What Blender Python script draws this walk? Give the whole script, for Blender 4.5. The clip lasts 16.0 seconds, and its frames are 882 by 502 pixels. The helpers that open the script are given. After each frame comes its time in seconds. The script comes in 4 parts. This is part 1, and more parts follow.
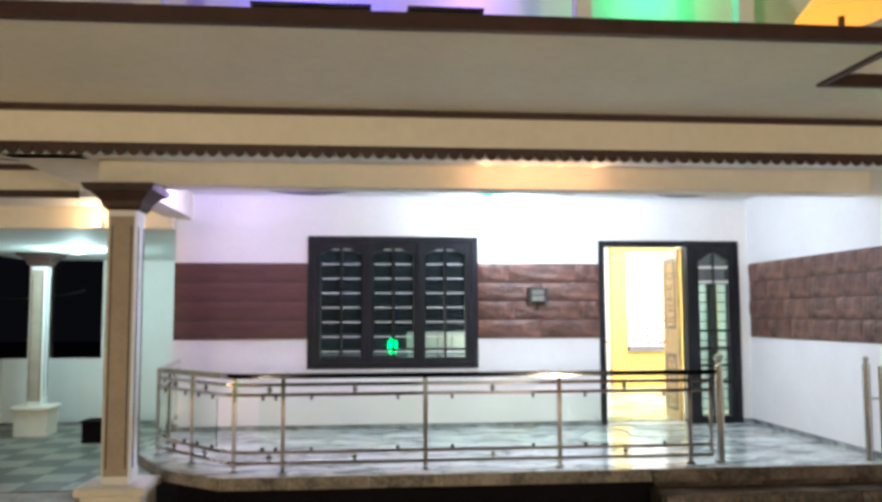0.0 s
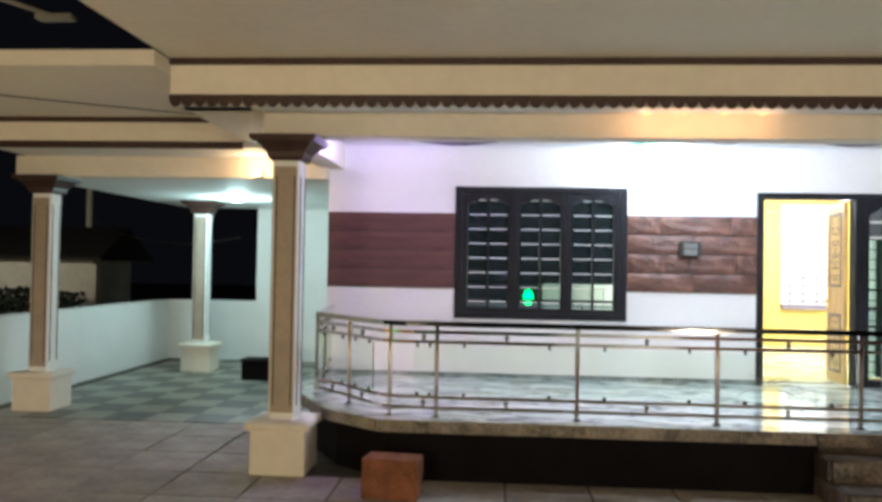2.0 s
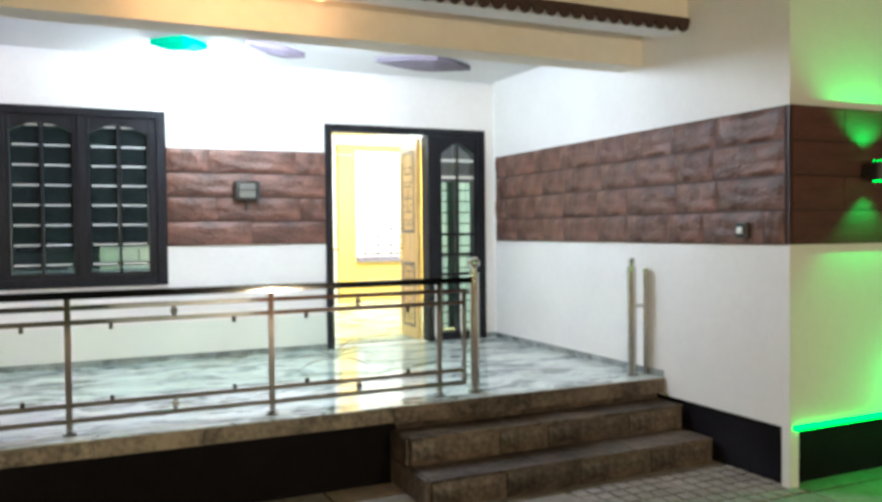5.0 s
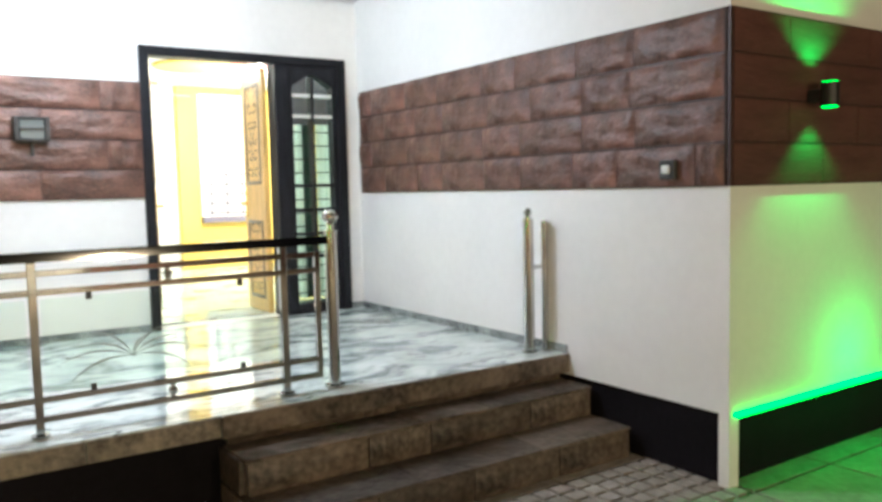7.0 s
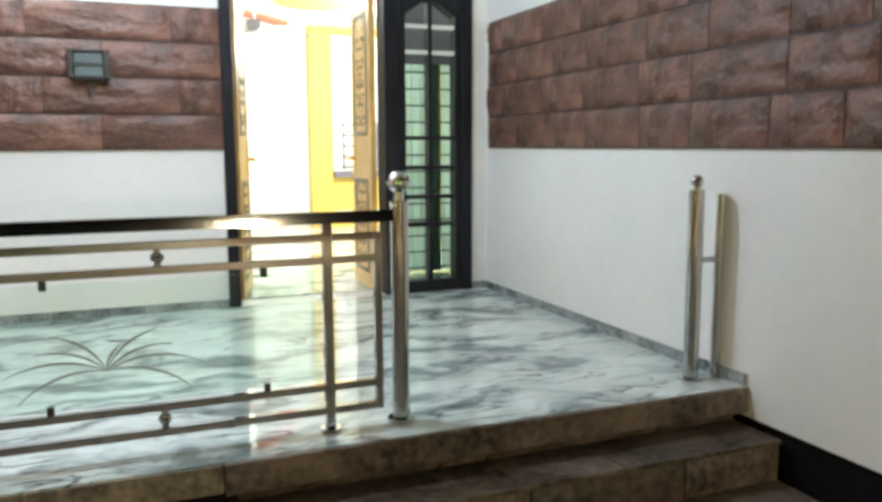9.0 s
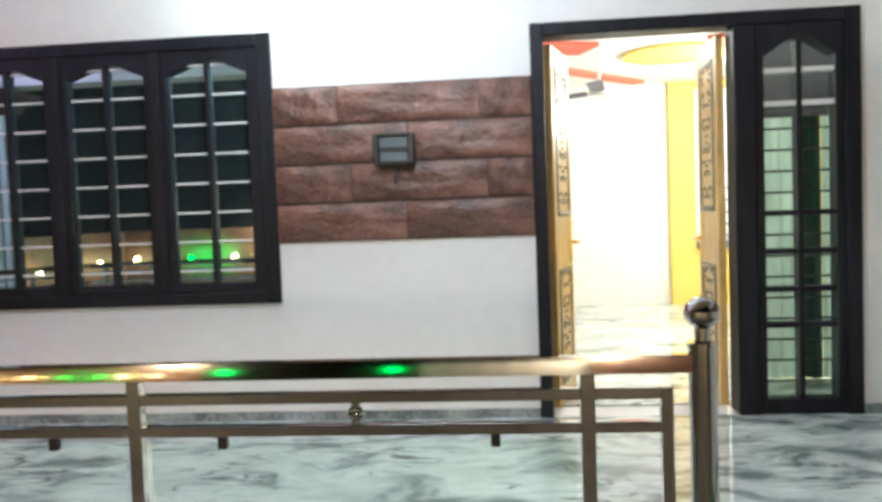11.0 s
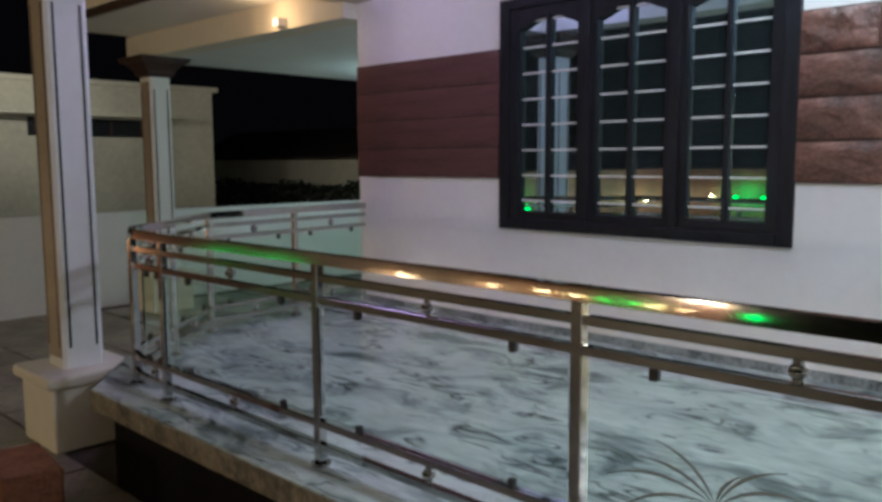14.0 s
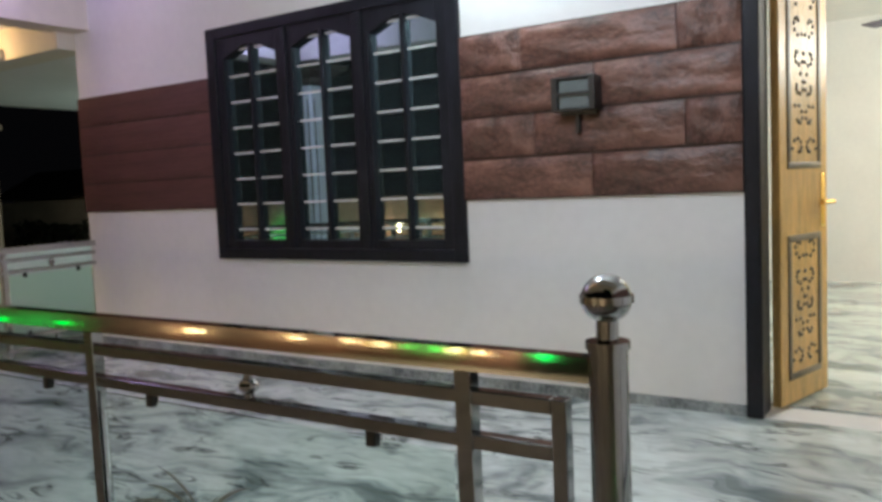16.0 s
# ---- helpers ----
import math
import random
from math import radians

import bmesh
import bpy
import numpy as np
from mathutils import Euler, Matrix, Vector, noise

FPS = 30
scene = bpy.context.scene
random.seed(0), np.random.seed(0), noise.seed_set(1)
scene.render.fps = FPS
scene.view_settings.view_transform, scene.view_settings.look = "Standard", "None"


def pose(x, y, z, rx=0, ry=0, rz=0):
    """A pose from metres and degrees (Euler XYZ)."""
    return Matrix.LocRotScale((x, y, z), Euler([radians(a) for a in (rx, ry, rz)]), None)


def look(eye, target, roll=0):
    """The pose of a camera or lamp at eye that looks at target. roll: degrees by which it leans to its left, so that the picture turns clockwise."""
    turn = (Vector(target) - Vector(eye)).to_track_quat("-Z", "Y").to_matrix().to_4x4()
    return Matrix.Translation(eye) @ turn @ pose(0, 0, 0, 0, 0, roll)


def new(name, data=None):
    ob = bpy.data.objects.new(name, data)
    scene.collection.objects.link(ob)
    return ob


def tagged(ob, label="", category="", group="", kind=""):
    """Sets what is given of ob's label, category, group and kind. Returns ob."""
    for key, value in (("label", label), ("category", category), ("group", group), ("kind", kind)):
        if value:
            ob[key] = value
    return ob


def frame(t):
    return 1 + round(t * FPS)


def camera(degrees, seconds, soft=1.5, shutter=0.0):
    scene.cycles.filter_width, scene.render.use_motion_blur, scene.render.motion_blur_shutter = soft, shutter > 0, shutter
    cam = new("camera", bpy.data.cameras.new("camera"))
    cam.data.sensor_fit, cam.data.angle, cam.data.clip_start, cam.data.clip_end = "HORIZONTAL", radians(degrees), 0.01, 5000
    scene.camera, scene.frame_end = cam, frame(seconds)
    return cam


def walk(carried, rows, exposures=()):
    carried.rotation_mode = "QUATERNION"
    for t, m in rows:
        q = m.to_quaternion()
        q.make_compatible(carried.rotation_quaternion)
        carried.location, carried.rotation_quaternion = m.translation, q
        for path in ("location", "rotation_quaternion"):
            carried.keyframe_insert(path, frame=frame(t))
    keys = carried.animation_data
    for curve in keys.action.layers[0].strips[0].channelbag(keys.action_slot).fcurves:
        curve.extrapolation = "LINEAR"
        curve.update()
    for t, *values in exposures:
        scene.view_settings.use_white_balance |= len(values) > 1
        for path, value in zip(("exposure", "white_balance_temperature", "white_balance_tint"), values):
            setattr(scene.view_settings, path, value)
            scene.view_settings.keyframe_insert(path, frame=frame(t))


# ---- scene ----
cam = camera(57.8, 16.0, 3.4)
PATH = [
    (0, (1.18, 0.588, 1.747), (1.363, 2.573, 1.908), -0.2),
    (0.5, (1.09, 0.502, 1.77), (1.134, 2.498, 1.889), 0.4),
    (1, (1.036, 0.459, 1.749), (0.883, 2.45, 1.856), 0.5),
    (1.5, (1.015, 0.488, 1.75), (0.766, 2.471, 1.842), 1.4),
    (2, (0.986, 0.607, 1.746), (0.847, 2.602, 1.782), 1.0),
    (2.5, (1.001, 0.777, 1.759), (1.004, 2.777, 1.739), -0.5),
    (3, (1.073, 1.098, 1.752), (1.245, 3.091, 1.774), -1.5),
    (3.5, (1.167, 1.497, 1.66), (1.565, 3.455, 1.582), -1.0),
    (4, (1.308, 1.8, 1.611), (1.917, 3.705, 1.575), -2.1),
    (4.5, (1.486, 2.032, 1.577), (2.095, 3.937, 1.592), -1.3),
    (5, (1.693, 2.374, 1.598), (2.529, 4.190, 1.547), -0.6),
    (5.2, (1.770, 2.475, 1.568), (2.722, 4.233, 1.517), -0.5),
    (7.3, (2.515, 3.655, 1.485), (3.631, 5.302, 1.280), -0.9),
    (7.5, (2.643, 3.768, 1.455), (3.703, 5.442, 1.189), -1.0),
    (7.7, (2.725, 3.862, 1.462), (3.728, 5.573, 1.216), -1.2),
    (8, (2.862, 3.988, 1.505), (3.727, 5.772, 1.243), 1.8),
    (8.2, (2.929, 4.077, 1.502), (3.760, 5.869, 1.187), 1.7),
    (10.3, (3.587, 5.085, 1.622), (3.971, 7.046, 1.518), -1.8),
    (10.5, (3.600, 5.155, 1.664), (3.872, 7.133, 1.560), -2.1),
    (11, (3.722, 5.285, 1.640), (3.538, 7.275, 1.538), -2.1),
    (11.5, (3.861, 5.374, 1.620), (3.199, 7.258, 1.508), -2.3),
    (12, (3.820, 5.332, 1.601), (2.855, 7.079, 1.482), -4.0),
    (12.5, (3.794, 5.288, 1.605), (2.672, 6.941, 1.493), -2.9),
    (13, (3.805, 5.280, 1.623), (2.544, 6.825, 1.478), -1.8),
    (13.5, (3.868, 5.303, 1.645), (2.585, 6.823, 1.447), -0.6),
    (14, (3.927, 5.442, 1.605), (2.554, 6.880, 1.382), -0.2),
    (14.5, (4.006, 5.608, 1.618), (2.605, 7.026, 1.454), -1.2),
    (15, (4.258, 5.792, 1.592), (2.821, 7.173, 1.421), -1.8),
    (15.5, (4.451, 5.850, 1.572), (3.132, 7.341, 1.373), -2.2),
    (16, (4.624, 5.985, 1.568), (3.530, 7.652, 1.408), -2.5),
]
EXPOSURES = [(0, -0.02, 5750, 5), (3, -0.03, 5800, 4), (3.5, 0.0, 5950, -1), (4, 0.02, 5900, 3), (5.2, 0.06, 6000, -1), (7.5, 0.12, 6100, 1), (8.2, -0.05, 6100, -4), (10.3, -0.5, 6150, 0), (11.1, -0.55, 6200, 2), (11.5, -1.4, 6450, 1),
             (12.0, -1.5, 5850, 4), (12.5, -1.28, 5800, 5), (14.0, -1.18, 5750, 5), (15.0, -1.15, 5800, 4), (16, -1.12, 6200, 4)]
walk(cam, [(t, look(eye, target, roll)) for t, eye, target, roll in PATH], EXPOSURES)

# ---- night sky, lamps that the place has ----
world = bpy.data.worlds.new("night")
scene.world = world
world.use_nodes = True
world.node_tree.nodes["Background"].inputs[0].default_value = (0.014, 0.0135, 0.0165, 1)
world.node_tree.nodes["Background"].inputs[1].default_value = 0.22
scene.view_settings.exposure = 0.0


def lamp(name, kind, at, energy, colour, size=0.1, target=None, spot=90):
    data = bpy.data.lights.new(name, kind)
    data.energy, data.color = energy, colour
    if kind == "AREA":
        data.size = size
    else:
        data.shadow_soft_size = size
    if kind == "SPOT":
        data.spot_size, data.spot_blend = radians(spot), 0.6
    ob = new(name, data)
    ob.matrix_world = look(at, target) if target else Matrix.Translation(at)
    return tagged(ob, kind="structure")


COOL, GREEN = (0.86, 0.92, 1.0), (0.02, 1.0, 0.12)
# verandah ceiling lamp, close to the house wall
lamp("verandah_lamp_light", "POINT", (2.62, 9.25, 2.98), 38, COOL, 0.07)
# the next light has no fixture: cool fill added to brighten the right wall
lamp("verandah_fill_light", "POINT", (3.35, 7.85, 2.88), 130, (0.83, 0.86, 1.0), 0.05)
lamp("verandah_cove_light_2", "AREA", (-0.2, 8.3, 2.72), 34, (0.72, 0.50, 1.0), 0.5, (-0.2, 8.301, 3.2))
# eave downlights
for x in (2.15, 2.45, 2.75, 3.05):
    lamp("eave_light", "POINT", (x, 7.02, 2.90), 1.7, (1.0, 0.50, 0.22), 0.02)
# carport: warm lamp on the beam, cool lamp under the ceiling
lamp("carport_eave_light", "POINT", (-1.70, 9.22, 2.76), 9, (1.0, 0.60, 0.28), 0.03)
lamp("carport_light", "POINT", (-2.9, 12.3, 2.52), 95, (0.74, 1.0, 0.93), 0.1)
# room behind the door
lamp("room_light", "POINT", (5.9, 12.3, 2.5), 300, (1.0, 0.96, 0.88), 0.15)
lamp("room_entry_light", "POINT", (4.45, 10.75, 2.72), 34, (1.0, 0.96, 0.90), 0.25)
# added fill before the gate pillars behind the walk, lighting the house front
lamp("front_fill", "POINT", (-1.35, -2.5, 1.72), 660, (1.0, 0.74, 0.48), 0.2)
lamp("front_fill_2", "POINT", (5.0, -2.5, 1.72), 600, (1.0, 0.74, 0.48), 0.2)
# green lamp beside the house front
lamp("garden_light", "POINT", (6.7, 5.62, 0.55), 7, GREEN, 0.05)
lamp("updown_light_up", "SPOT", (6.25, 5.75, 2.02), 34, GREEN, 0.02, (6.25, 5.82, 4), 110)
lamp("updown_light_down", "SPOT", (6.25, 5.75, 1.86), 24, GREEN, 0.02, (6.25, 5.82, 0), 100)


# ---- materials ----
def material(name, base, rough=0.6, metal=0.0, vary=0.12, scale=3.0, bump=0.0, bump_scale=40.0, second=None, ior=1.45, spec=0.5, island=0.0, random_tone=0.0, stretch=None):
    m = bpy.data.materials.new(name)
    m.use_nodes = True
    nt = m.node_tree
    b = nt.nodes["Principled BSDF"]
    b.inputs["Roughness"].default_value, b.inputs["Metallic"].default_value = rough, metal
    b.inputs["IOR"].default_value = ior
    b.inputs["Specular IOR Level"].default_value = spec
    co = nt.nodes.new("ShaderNodeTexCoord")
    mp = nt.nodes.new("ShaderNodeMapping")
    nt.links.new(co.outputs["Object"], mp.inputs[0])
    if stretch:
        mp.inputs["Scale"].default_value = stretch
    big, fine = nt.nodes.new("ShaderNodeTexNoise"), nt.nodes.new("ShaderNodeTexNoise")
    for n, s in ((big, scale), (fine, scale * 9)):
        n.inputs["Scale"].default_value, n.inputs["Detail"].default_value = s, 5
        nt.links.new(mp.outputs[0], n.inputs["Vector"])
    mixf = nt.nodes.new("ShaderNodeMath")
    mixf.operation = "MULTIPLY_ADD"
    nt.links.new(fine.outputs[0], mixf.inputs[0])
    mixf.inputs[1].default_value = 0.4
    half = nt.nodes.new("ShaderNodeMath")
    half.operation = "MULTIPLY"
    half.inputs[1].default_value = 0.6
    nt.links.new(big.outputs[0], half.inputs[0])
    nt.links.new(half.outputs[0], mixf.inputs[2])
    ramp = nt.nodes.new("ShaderNodeValToRGB")
    lo = [c * (1 - vary) for c in base] if second is None else second
    hi = [min(1, c * (1 + vary)) for c in base]
    ramp.color_ramp.elements[0].position, ramp.color_ramp.elements[1].position = 0.36, 0.62
    ramp.color_ramp.elements[0].color, ramp.color_ramp.elements[1].color = (*lo, 1), (*hi, 1)
    nt.links.new(mixf.outputs[0], ramp.inputs[0])
    out = ramp.outputs[0]
    if random_tone:
        info = nt.nodes.new("ShaderNodeObjectInfo")
        rng = nt.nodes.new("ShaderNodeMapRange")
        rng.inputs[3].default_value, rng.inputs[4].default_value = 1 - random_tone, 1 + random_tone
        nt.links.new(info.outputs["Random"], rng.inputs[0])
        mul = nt.nodes.new("ShaderNodeVectorMath")
        mul.operation = "SCALE"
        nt.links.new(out, mul.inputs[0])
        nt.links.new(rng.outputs[0], mul.inputs["Scale"])
        out = mul.outputs[0]
    nt.links.new(out, b.inputs["Base Color"])
    if bump:
        n = nt.nodes.new("ShaderNodeTexNoise")
        n.inputs["Scale"].default_value, n.inputs["Detail"].default_value = bump_scale, 6
        nt.links.new(mp.outputs[0], n.inputs["Vector"])
        bp = nt.nodes.new("ShaderNodeBump")
        bp.inputs["Strength"].default_value, bp.inputs["Distance"].default_value = bump, 0.02
        nt.links.new(n.outputs[0], bp.inputs["Height"])
        nt.links.new(bp.outputs[0], b.inputs["Normal"])
    return m


def glow(name, colour, strength):
    m = bpy.data.materials.new(name)
    m.use_nodes = True
    b = m.node_tree.nodes["Principled BSDF"]
    b.inputs["Base Color"].default_value = (*colour, 1)
    b.inputs["Emission Color"].default_value, b.inputs["Emission Strength"].default_value = (*colour, 1), strength
    return m


def marble(name, base, vein, rough=0.08):
    """Pale stone with short broken dark streaks that run one way."""
    m = material(name, base, rough, vary=0.2, scale=1.3, stretch=(0.8, 2.6, 1))
    nt = m.node_tree
    b = nt.nodes["Principled BSDF"]
    src = b.inputs["Base Color"].links[0].from_socket
    co = nt.nodes["Texture Coordinate"]

    def streaks(stretch, turn, scale, lo, mid, hi, warp):
        mp = nt.nodes.new("ShaderNodeMapping")
        mp.inputs["Scale"].default_value, mp.inputs["Rotation"].default_value = stretch, (0, 0, turn)
        nt.links.new(co.outputs["Object"], mp.inputs[0])
        wv = nt.nodes.new("ShaderNodeTexNoise")
        wv.inputs["Scale"].default_value, wv.inputs["Detail"].default_value, wv.inputs["Distortion"].default_value = scale, 7, warp
        nt.links.new(mp.outputs[0], wv.inputs["Vector"])
        ramp = nt.nodes.new("ShaderNodeValToRGB")
        e = ramp.color_ramp.elements
        e[0].position, e[0].color = lo, (0, 0, 0, 1)
        e[1].position, e[1].color = mid, (1, 1, 1, 1)
        if hi:
            e.new(hi).color = (0, 0, 0, 1)
        nt.links.new(wv.outputs[0], ramp.inputs[0])
        return ramp.outputs[0]

    # broad flowing bands of slate in the pale stone
    warp = nt.nodes.new("ShaderNodeTexNoise")
    warp.inputs["Scale"].default_value, warp.inputs["Detail"].default_value = 1.6, 3
    nt.links.new(co.outputs["Object"], warp.inputs["Vector"])
    push = nt.nodes.new("ShaderNodeVectorMath")
    push.operation = "MULTIPLY_ADD"
    push.inputs[1].default_value = (0.9, 0.9, 0)
    nt.links.new(warp.outputs["Color"], push.inputs[0])
    nt.links.new(co.outputs["Object"], push.inputs[2])
    flat = nt.nodes.new("ShaderNodeMapping")
    flat.inputs["Scale"].default_value, flat.inputs["Rotation"].default_value = (0.9, 2.5, 1), (0, 0, -0.12)
    nt.links.new(push.outputs[0], flat.inputs[0])
    flow = nt.nodes.new("ShaderNodeTexNoise")
    flow.inputs["Scale"].default_value, flow.inputs["Detail"].default_value, flow.inputs["Roughness"].default_value = 2.3, 4, 0.55
    nt.links.new(flat.outputs[0], flow.inputs["Vector"])
    bands = nt.nodes.new("ShaderNodeValToRGB")
    be = bands.color_ramp.elements
    be[0].position, be[0].color = 0.35, (0.33, 0.36, 0.37, 1)
    be[1].position, be[1].color = 0.53, (1.06, 1.06, 1.06, 1)
    be.new(0.44).color = (0.74, 0.76, 0.77, 1)
    nt.links.new(flow.outputs[0], bands.inputs[0])
    shade = nt.nodes.new("ShaderNodeVectorMath")
    shade.operation = "MULTIPLY"
    nt.links.new(src, shade.inputs[0])
    nt.links.new(bands.outputs[0], shade.inputs[1])
    src = shade.outputs[0]

    line = streaks((1.1, 4.2, 1), 0.22, 2.6, 0.44, 0.485, 0.535, 1.0)
    mask = streaks((1.6, 2.6, 1), 0.1, 1.7, 0.47, 0.60, 0, 0.4)
    both = nt.nodes.new("ShaderNodeMath")
    both.operation = "MULTIPLY"
    nt.links.new(line, both.inputs[0])
    nt.links.new(mask, both.inputs[1])
    mix = nt.nodes.new("ShaderNodeMix")
    mix.data_type = "RGBA"
    nt.links.new(both.outputs[0], mix.inputs["Factor"])
    nt.links.new(src, mix.inputs["A"])
    mix.inputs["B"].default_value = (*vein, 1)
    nt.links.new(mix.outputs["Result"], b.inputs["Base Color"])
    return m


WHITE = material("white_wall_paint", (0.78, 0.78, 0.77), 0.7, vary=0.03, scale=2, bump=0.05, bump_scale=90)
CREAM = material("cream_roof_paint", (0.74, 0.685, 0.585), 0.7, vary=0.05, scale=1.2, bump=0.06, bump_scale=60)
BROWN = material("brown_trim_paint", (0.045, 0.022, 0.018), 0.5, vary=0.2, scale=6)
BLACK = material("black_plinth_paint", (0.006, 0.005, 0.007), 0.85, vary=0.3, scale=4, spec=0.15)
STONE = material("brown_cladding_stone", (0.140, 0.069, 0.051), 0.38, vary=0.4, scale=7, second=(0.050, 0.026, 0.021), bump=1.0, bump_scale=16, random_tone=0.18)
PLUM = material("plum_cladding_stone", (0.098, 0.040, 0.034), 0.6, vary=0.2, scale=3, second=(0.062, 0.025, 0.022), bump=0.25, bump_scale=12, random_tone=0.1, stretch=(1, 1, 4))
WOOD = material("dark_window_wood", (0.0125, 0.0135, 0.0175), 0.4, vary=0.3, scale=4, bump=0.1, bump_scale=30, stretch=(6, 6, 1), spec=0.16)
TEAK = material("carved_teak", (0.60, 0.38, 0.13), 0.3, vary=0.25, scale=4, bump=0.15, bump_scale=30, stretch=(6, 6, 1))
STEEL = material("polished_steel", (0.52, 0.515, 0.50), 0.07, metal=1.0, vary=0.05, scale=6)
GRANITE = marble("verandah_granite", (0.60, 0.66, 0.63), (0.06, 0.07, 0.072), 0.06)
STEP = material("brown_step_stone", (0.125, 0.098, 0.076), 0.4, vary=0.4, scale=3.2, second=(0.010, 0.007, 0.006), bump=0.9, bump_scale=12, random_tone=0.45)
SKIRT = material("dark_skirting_granite", (0.30, 0.33, 0.33), 0.15, vary=0.3, scale=5, second=(0.08, 0.09, 0.095))
EDGE = material("weathered_edge_stone", (0.27, 0.235, 0.185), 0.5, vary=0.3, scale=4, second=(0.07, 0.06, 0.05), bump=0.3, bump_scale=25, random_tone=0.25)
PAVER = material("grey_paver", (0.30, 0.27, 0.23), 0.75, vary=0.25, scale=3, bump=0.4, bump_scale=35, random_tone=0.12)
TILE_L = material("pale_carport_tile", (0.26, 0.25, 0.21), 0.4, vary=0.12, scale=5, random_tone=0.08)
TILE_D = material("dark_carport_tile", (0.085, 0.09, 0.078), 0.4, vary=0.2, scale=5, random_tone=0.1)
EARTH = material("joint_sand", (0.09, 0.08, 0.065), 0.9, vary=0.3, scale=6, bump=0.4)
ROOM = material("room_white_paint", (0.82, 0.80, 0.76), 0.6, vary=0.03)
YELLOW = material("yellow_wall_paint", (0.80, 0.56, 0.13), 0.6, vary=0.05)
RED = material("red_ceiling_paint", (0.75, 0.16, 0.10), 0.6, vary=0.05)
LATERITE = material("laterite_block", (0.22, 0.085, 0.04), 0.9, vary=0.35, scale=7, bump=0.8, bump_scale=30)
BLACKMETAL = material("black_metal", (0.02, 0.02, 0.02), 0.4, vary=0.2)
DARKGLASS = material("dark_reflective_glass", (0.42, 0.60, 0.64), 0.02, metal=0.96, vary=0.06)
BRASS = material("brass", (0.80, 0.52, 0.14), 0.25, metal=1.0)
LEAFGREY = material("mauve_ceiling_panel", (0.19, 0.165, 0.21), 0.6, vary=0.1)
FAR = material("neighbour_plaster", (0.50, 0.47, 0.40), 0.8, vary=0.15, scale=1)
ROOFTILE = material("weathered_roof_tile", (0.014, 0.011, 0.010), 0.8, vary=0.3, scale=5, bump=0.5, bump_scale=20)
HEDGE = material("hedge_leaf", (0.010, 0.016, 0.009), 0.7, vary=0.4, scale=9)


def clear_glass(name, tint, rough=0.0):
    m = bpy.data.materials.new(name)
    m.use_nodes = True
    b = m.node_tree.nodes["Principled BSDF"]
    b.inputs["Base Color"].default_value = (*tint, 1)
    b.inputs["Transmission Weight"].default_value, b.inputs["Roughness"].default_value, b.inputs["IOR"].default_value = 1.0, rough, 1.2
    return m


GLASS = clear_glass("rail_glass", (0.87, 0.965, 0.895))


# ---- building helpers ----
ORG = {}


def box(bm, x0, x1, y0, y1, z0, z1, bevel=0.0):
    made = bmesh.ops.create_cube(bm, size=1.0, matrix=Matrix.Translation(((x0 + x1) / 2, (y0 + y1) / 2, (z0 + z1) / 2)) @ Matrix.Diagonal((x1 - x0, y1 - y0, z1 - z0, 1)))
    if bevel:
        edges = {e for v in made["verts"] for e in v.link_edges}
        bmesh.ops.bevel(bm, geom=list(edges), offset=bevel, segments=2, affect="EDGES", profile=0.5)
    return bm


def rod(bm, a, b, r, seg=14, r2=None):
    a, b = Vector(a), Vector(b)
    d = b - a
    m = Matrix.Translation((a + b) / 2) @ d.to_track_quat("Z", "Y").to_matrix().to_4x4()
    bmesh.ops.create_cone(bm, cap_ends=True, segments=seg, radius1=r, radius2=r if r2 is None else r2, depth=d.length, matrix=m)
    return bm


def ball(bm, c, r, sx=1, sy=1, sz=1):
    bmesh.ops.create_uvsphere(bm, u_segments=18, v_segments=12, radius=r, matrix=Matrix.Translation(c) @ Matrix.Diagonal((sx, sy, sz, 1)))
    return bm


def prism(bm, outline, lift, axis="z", low=0.0):
    """A flat outline of pairs, drawn out along an axis from low by lift."""
    def spot(p, h):
        return {"z": (p[0], p[1], h), "y": (p[0], h, p[1]), "x": (h, p[0], p[1])}[axis]
    lo = [bm.verts.new(spot(p, low)) for p in outline]
    hi = [bm.verts.new(spot(p, low + lift)) for p in outline]
    n = len(outline)
    bm.faces.new(lo[::-1])
    bm.faces.new(hi)
    for i in range(n):
        bm.faces.new((lo[i], lo[(i + 1) % n], hi[(i + 1) % n], hi[i]))
    bmesh.ops.recalc_face_normals(bm, faces=bm.faces[:])
    return bm


def B():
    return bmesh.new()


def mesh_of(name, bm, mat, smooth):
    me = bpy.data.meshes.new(name)
    bm.to_mesh(me)
    bm.free()
    me.materials.append(mat)
    if smooth:
        me.shade_smooth()
        me.set_sharp_from_angle(angle=radians(40))
    return me


def part(name, bm, mat, parent, label="", smooth=False):
    o = ORG[parent.name]
    bmesh.ops.translate(bm, verts=bm.verts[:], vec=-o)
    ob = new(name, mesh_of(name, bm, mat, smooth))
    ob.parent = parent
    ORG[ob.name] = o
    return tagged(ob, label)


def solid(name, bm, mat, label, category, group="", kind="", smooth=False):
    """A thing that is one mesh, with its origin at its base."""
    pts = [v.co for v in bm.verts]
    o = Vector((sum(p.x for p in pts) / len(pts), sum(p.y for p in pts) / len(pts), min(p.z for p in pts)))
    bmesh.ops.translate(bm, verts=bm.verts[:], vec=-o)
    ob = new(name, mesh_of(name, bm, mat, smooth))
    ob.location = o
    ORG[ob.name] = o
    return tagged(ob, label, category, group, kind)


